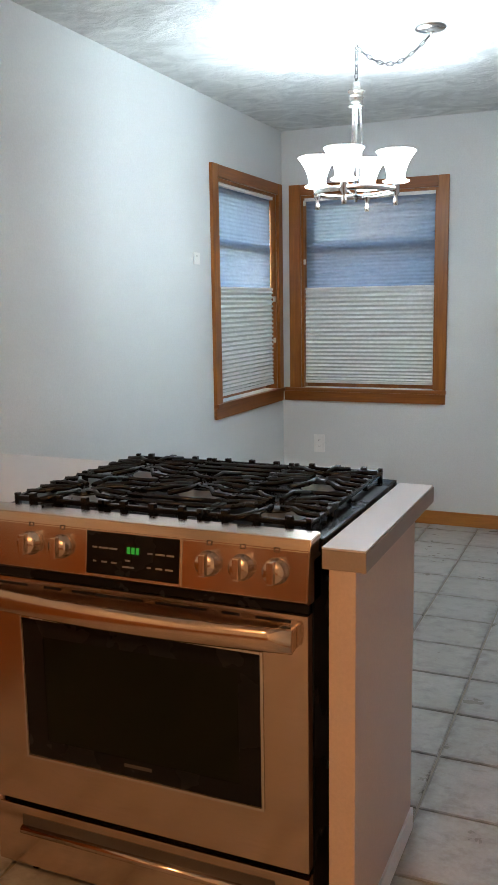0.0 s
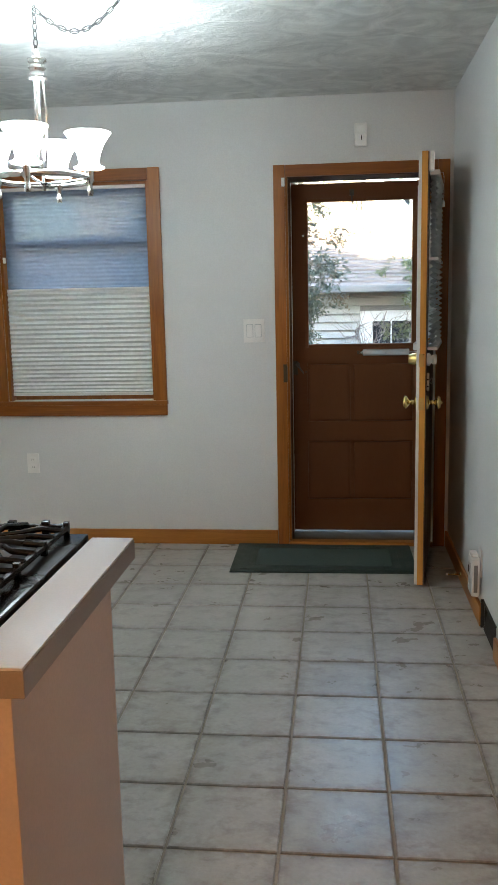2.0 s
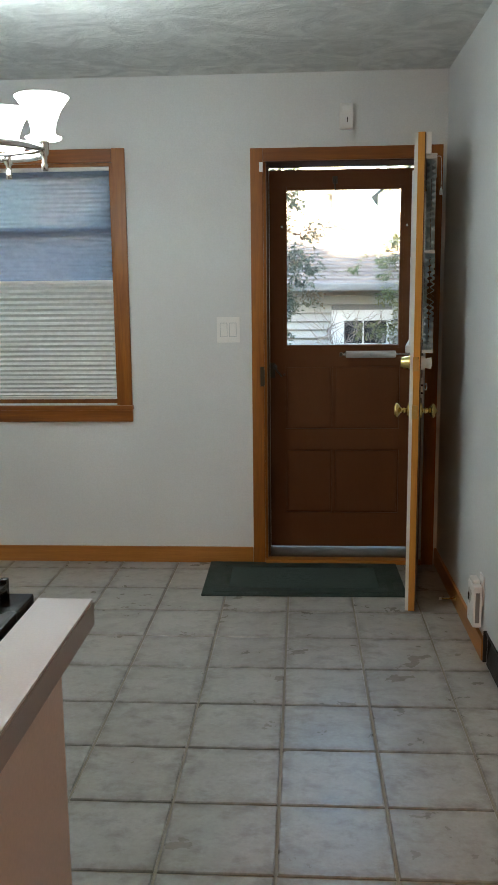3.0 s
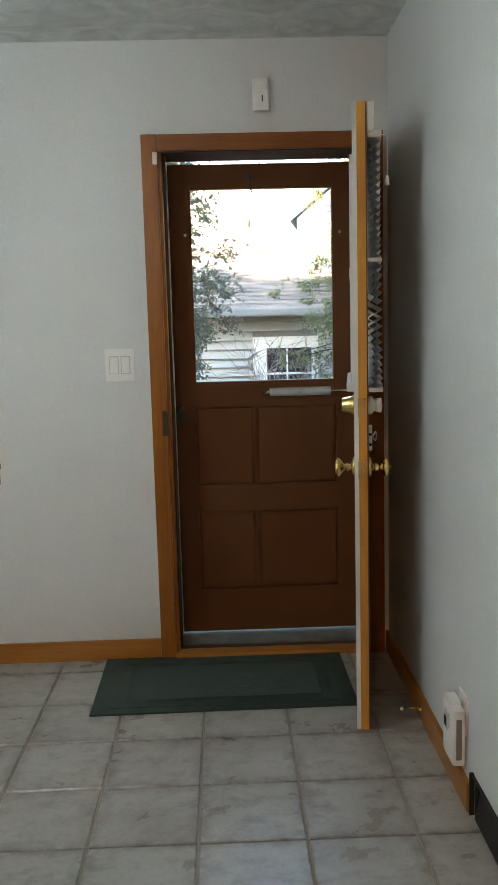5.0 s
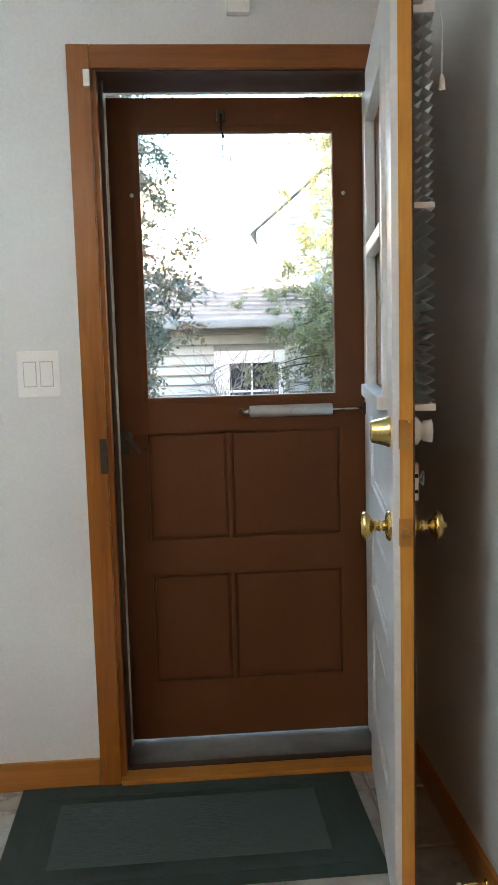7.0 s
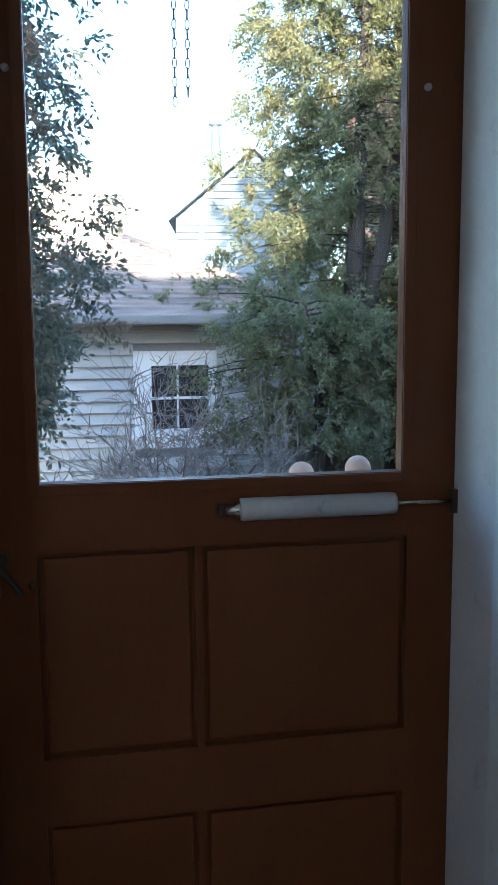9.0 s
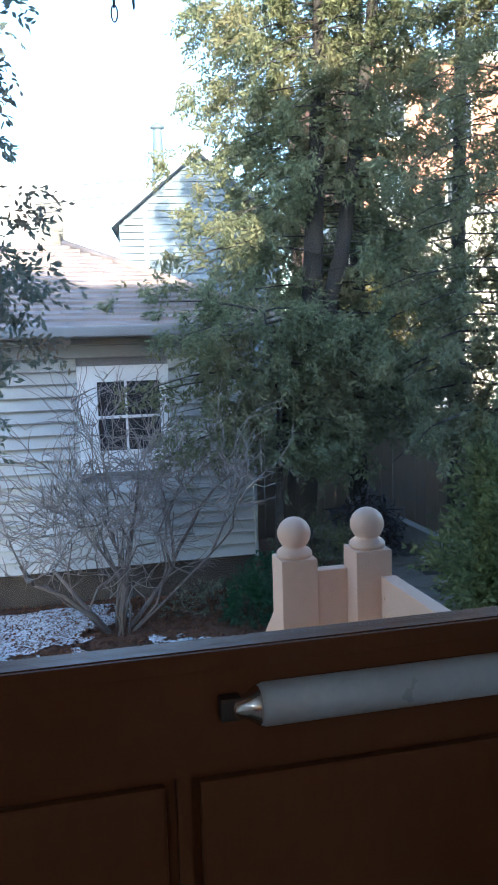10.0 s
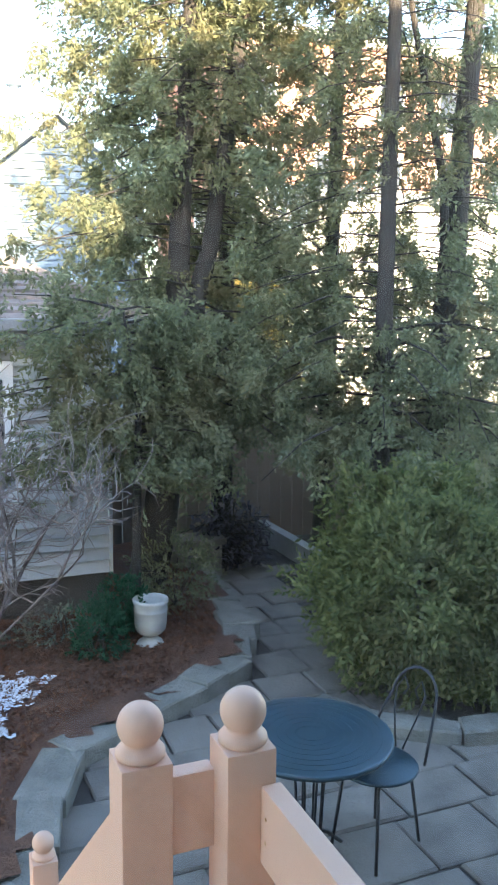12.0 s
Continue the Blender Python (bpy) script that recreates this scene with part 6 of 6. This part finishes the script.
def grow(p, d, ln, r, depth):
    pts = [p]
    q = p.copy()
    dd = d.copy()
    for i in range(3):
        dd = (dd + Vector(rnd.normal(0, 0.30, 3)) + Vector((0, 0, 0.03 if depth else 0.0))).normalized()
        q = q + dd * ln / 3
        pts.append(q.copy())
    if q.z < -0.90 + 0.60 * math.hypot(q.x, q.y) or q.y > 0.6 or q.x > 1.45 or q.x < -1.3 or q.z > 1.35 or q.y < -1.3:
        return
    pipe(pts, r, 5 if depth < 2 else 4, gens[min(depth, 3)], r * 0.6)
    if depth < 4:
        for k in range(2 if depth < 2 else 3):
            u = rnd.uniform(0.35, 1.0)
            i = min(int(u * 3), 2)
            s = pts[i].lerp(pts[i + 1], u * 3 - i)
            nd = (dd + Vector(rnd.normal(0, 0.62, 3))).normalized()
            grow(s, nd, ln * rnd.uniform(0.6, 0.9), max(r * 0.6, 0.0042), depth + 1)
        grow(q, (dd + Vector(rnd.normal(0, 0.25, 3))).normalized(), ln * 0.72, max(r * 0.66, 0.0042), depth + 1)


for k in range(15):
    a = k * 2.39996 + rnd.uniform(-0.3, 0.3)
    lean = rnd.uniform(0.25, 1.25)
    dirn = Vector((math.cos(a) * lean + 0.12, math.sin(a) * lean * 0.6 - 0.14, 1.0)).normalized()
    grow(Vector((0.08 * math.cos(a), 0.08 * math.sin(a), -0.95)), dirn, rnd.uniform(0.72, 1.0), 0.013 if k % 3 else 0.024, 0)
for nm, g in zip(("stems", "branches", "twigs", "fine_twigs"), gens):
    part(nm, g, STEM if nm in ("stems", "branches") else TWIG, shrub)

pile = thing("brush_pile", "dark brush pile with snow flecks at the path's end", "brush pile", (3.35, 13.35, ZG))
b = bmesh.new()
for k in range(150):
    a, r = rnd.uniform(0, 6.28), rnd.uniform(0, 0.42)
    p = Vector((r * math.cos(a), 0.6 * r * math.sin(a), rnd.uniform(0.05, 0.75) * (1 - r)))
    d = Vector((rnd.normal(0, 1), rnd.normal(0, 1), rnd.normal(0, 0.5))).normalized() * rnd.uniform(0.1, 0.28)
    pipe([p - d, p + Vector((0, 0, 0.02)), p + d], 0.009, 4, b, 0.004)
part("sticks", b, BARK, pile)
n = 1100
a, r, h = rnd.uniform(0, 6.28, n), np.sqrt(rnd.uniform(0, 1, n)) * 0.45, rnd.uniform(0, 1, n)
v, f = flakes(np.stack([r * np.cos(a), 0.6 * r * np.sin(a), 0.05 + h * 0.85 * (1 - r)], 1), 0.035, 0.8)
o = new("leaf_litter", raw_mesh("leaf_litter", v, f, leafy("dark_litter", (0.03, 0.028, 0.035), (0.22, 0.21, 0.24))))
o.parent = pile

# ---- edging stones, paving stones and floor tiles ----
def stone_block(w, d, h, jig, bm=None):
    """A rough flat stone with uneven corners."""
    bm = bm or bmesh.new()
    c = [(-w / 2, -d / 2), (w / 2, -d / 2), (w / 2, d / 2), (-w / 2, d / 2)]
    c = [(x + random.uniform(-jig, jig), y + random.uniform(-jig, jig)) for x, y in c]
    lo = [bm.verts.new((x, y, 0)) for x, y in c]
    mid = [bm.verts.new((x, y, h - 0.012)) for x, y in c]
    hi = [bm.verts.new((x * (1 - 0.02 / w), y * (1 - 0.02 / d), h + random.uniform(-0.004, 0.004))) for x, y in c]
    bm.faces.new(hi)
    for a, b2 in ((lo, mid), (mid, hi)):
        for k in range(4):
            bm.faces.new((a[k], a[(k + 1) % 4], b2[(k + 1) % 4], b2[k]))
    return bm


edging = thing("stone_edging", "grey flat stones edging the mulch bed", "edging", (0, 0, 0), kind="structure")
for line, depth, h in ((EDGE_LINE[1:], 0.26, 0.155), ([(2.72, 10.15), (2.95, 9.72), (3.4, 9.45), (4.2, 9.2), (5.2, 9.05)], 0.2, 0.13)):
    pts = [Vector((*p, 0)) for p in line]
    seg, left, pos = 0, 0.0, pts[0].copy()
    marks = []
    for a, c in zip(pts, pts[1:]):
        n = max(1, round((c - a).length / 0.36))
        marks += [(a.lerp(c, (k + 0.5) / n), c - a, (c - a).length / n) for k in range(n)]
    for p, d, ln in marks:
        ob = new("stone", mesh_of("stone", stone_block(ln * 1.02, depth * random.uniform(0.9, 1.15), h + random.uniform(-0.015, 0.015), 0.022), EDGE_STONE))
        ob.matrix_basis = pose(p.x, p.y, ZG - 0.03, random.uniform(-2, 2), random.uniform(-2, 2), math.degrees(math.atan2(d.y, d.x)) + random.uniform(-5, 5))
        ob.parent = edging

patio = single("pavement", boxed(-3.0, 5.6, 5.37, 13.9, ZG - 0.09, ZG - 0.022), JOINT, "grey bluestone flagstone patio and path", "pavement", "structure")
PATH_SIDE = [(2.55, 10.9), (3.55, 10.55), (3.75, 11.6), (3.95, 12.8), (3.85, 13.6), (2.95, 13.6), (2.85, 12.4), (2.7, 11.5)]
y = 5.42
random.seed(11)
while y < 13.3:
    h = random.uniform(0.30, 0.44)
    x = -2.8 + random.uniform(0, 0.4)
    while x < 5.3:
        w = random.uniform(0.34, 0.62)
        cx, cy = x + w / 2, y + h / 2
        ok = (cy < 9.6 and not inside(cx, cy, BED)) or (cy < 10.6 and 0.9 < cx < 3.4 and not inside(cx, cy, BED)) or inside(cx, cy, PATH_SIDE)
        if ok:
            ob = new("flagstone", mesh_of("flagstone", stone_block(w - 0.018, h - 0.018, 0.030 + random.uniform(-0.003, 0.003), 0.009), STONE))
            ob.matrix_basis = pose(cx, cy, ZG - 0.028, random.uniform(-0.4, 0.4), random.uniform(-0.4, 0.4), random.uniform(-0.8, 0.8))
            ob.parent = patio
        x += w
    y += h

P = 0.2955
GAP = 0.008
tiles = {}


def tile_mesh(w, d):
    k = (round(w, 3), round(d, 3))
    if k not in tiles:
        bm = bmesh.new()
        e, h = 0.0035, 0.0045
        lo = [bm.verts.new(p) for p in ((0, 0, -0.006), (w, 0, -0.006), (w, d, -0.006), (0, d, -0.006))]
        md = [bm.verts.new(p) for p in ((0, 0, -0.003), (w, 0, -0.003), (w, d, -0.003), (0, d, -0.003))]
        hi = [bm.verts.new(p) for p in ((e, e, 0), (w - e, e, 0), (w - e, d - e, 0), (e, d - e, 0))]
        bm.faces.new(hi)
        for a, c in ((lo, md), (md, hi)):
            for i in range(4):
                bm.faces.new((a[i], a[(i + 1) % 4], c[(i + 1) % 4], c[i]))
        tiles[k] = mesh_of("tile", bm, TILE)
    return tiles[k]


TX, TY = -0.19, 2.60
for i in range(-7, 4):
    for j in range(-18, 10):
        x0, x1 = max(TX + i * P + GAP / 2, XW), min(TX + (i + 1) * P - GAP / 2, XE)
        y0, y1 = max(TY + j * P + GAP / 2, YS), min(TY + (j + 1) * P - GAP / 2, YN)
        if x1 - x0 < 0.03 or y1 - y0 < 0.03:
            continue
        ob = new("tile", tile_mesh(x1 - x0, y1 - y0))
        ob.location = (x0, y0, 0.0)
        ob.parent = floor
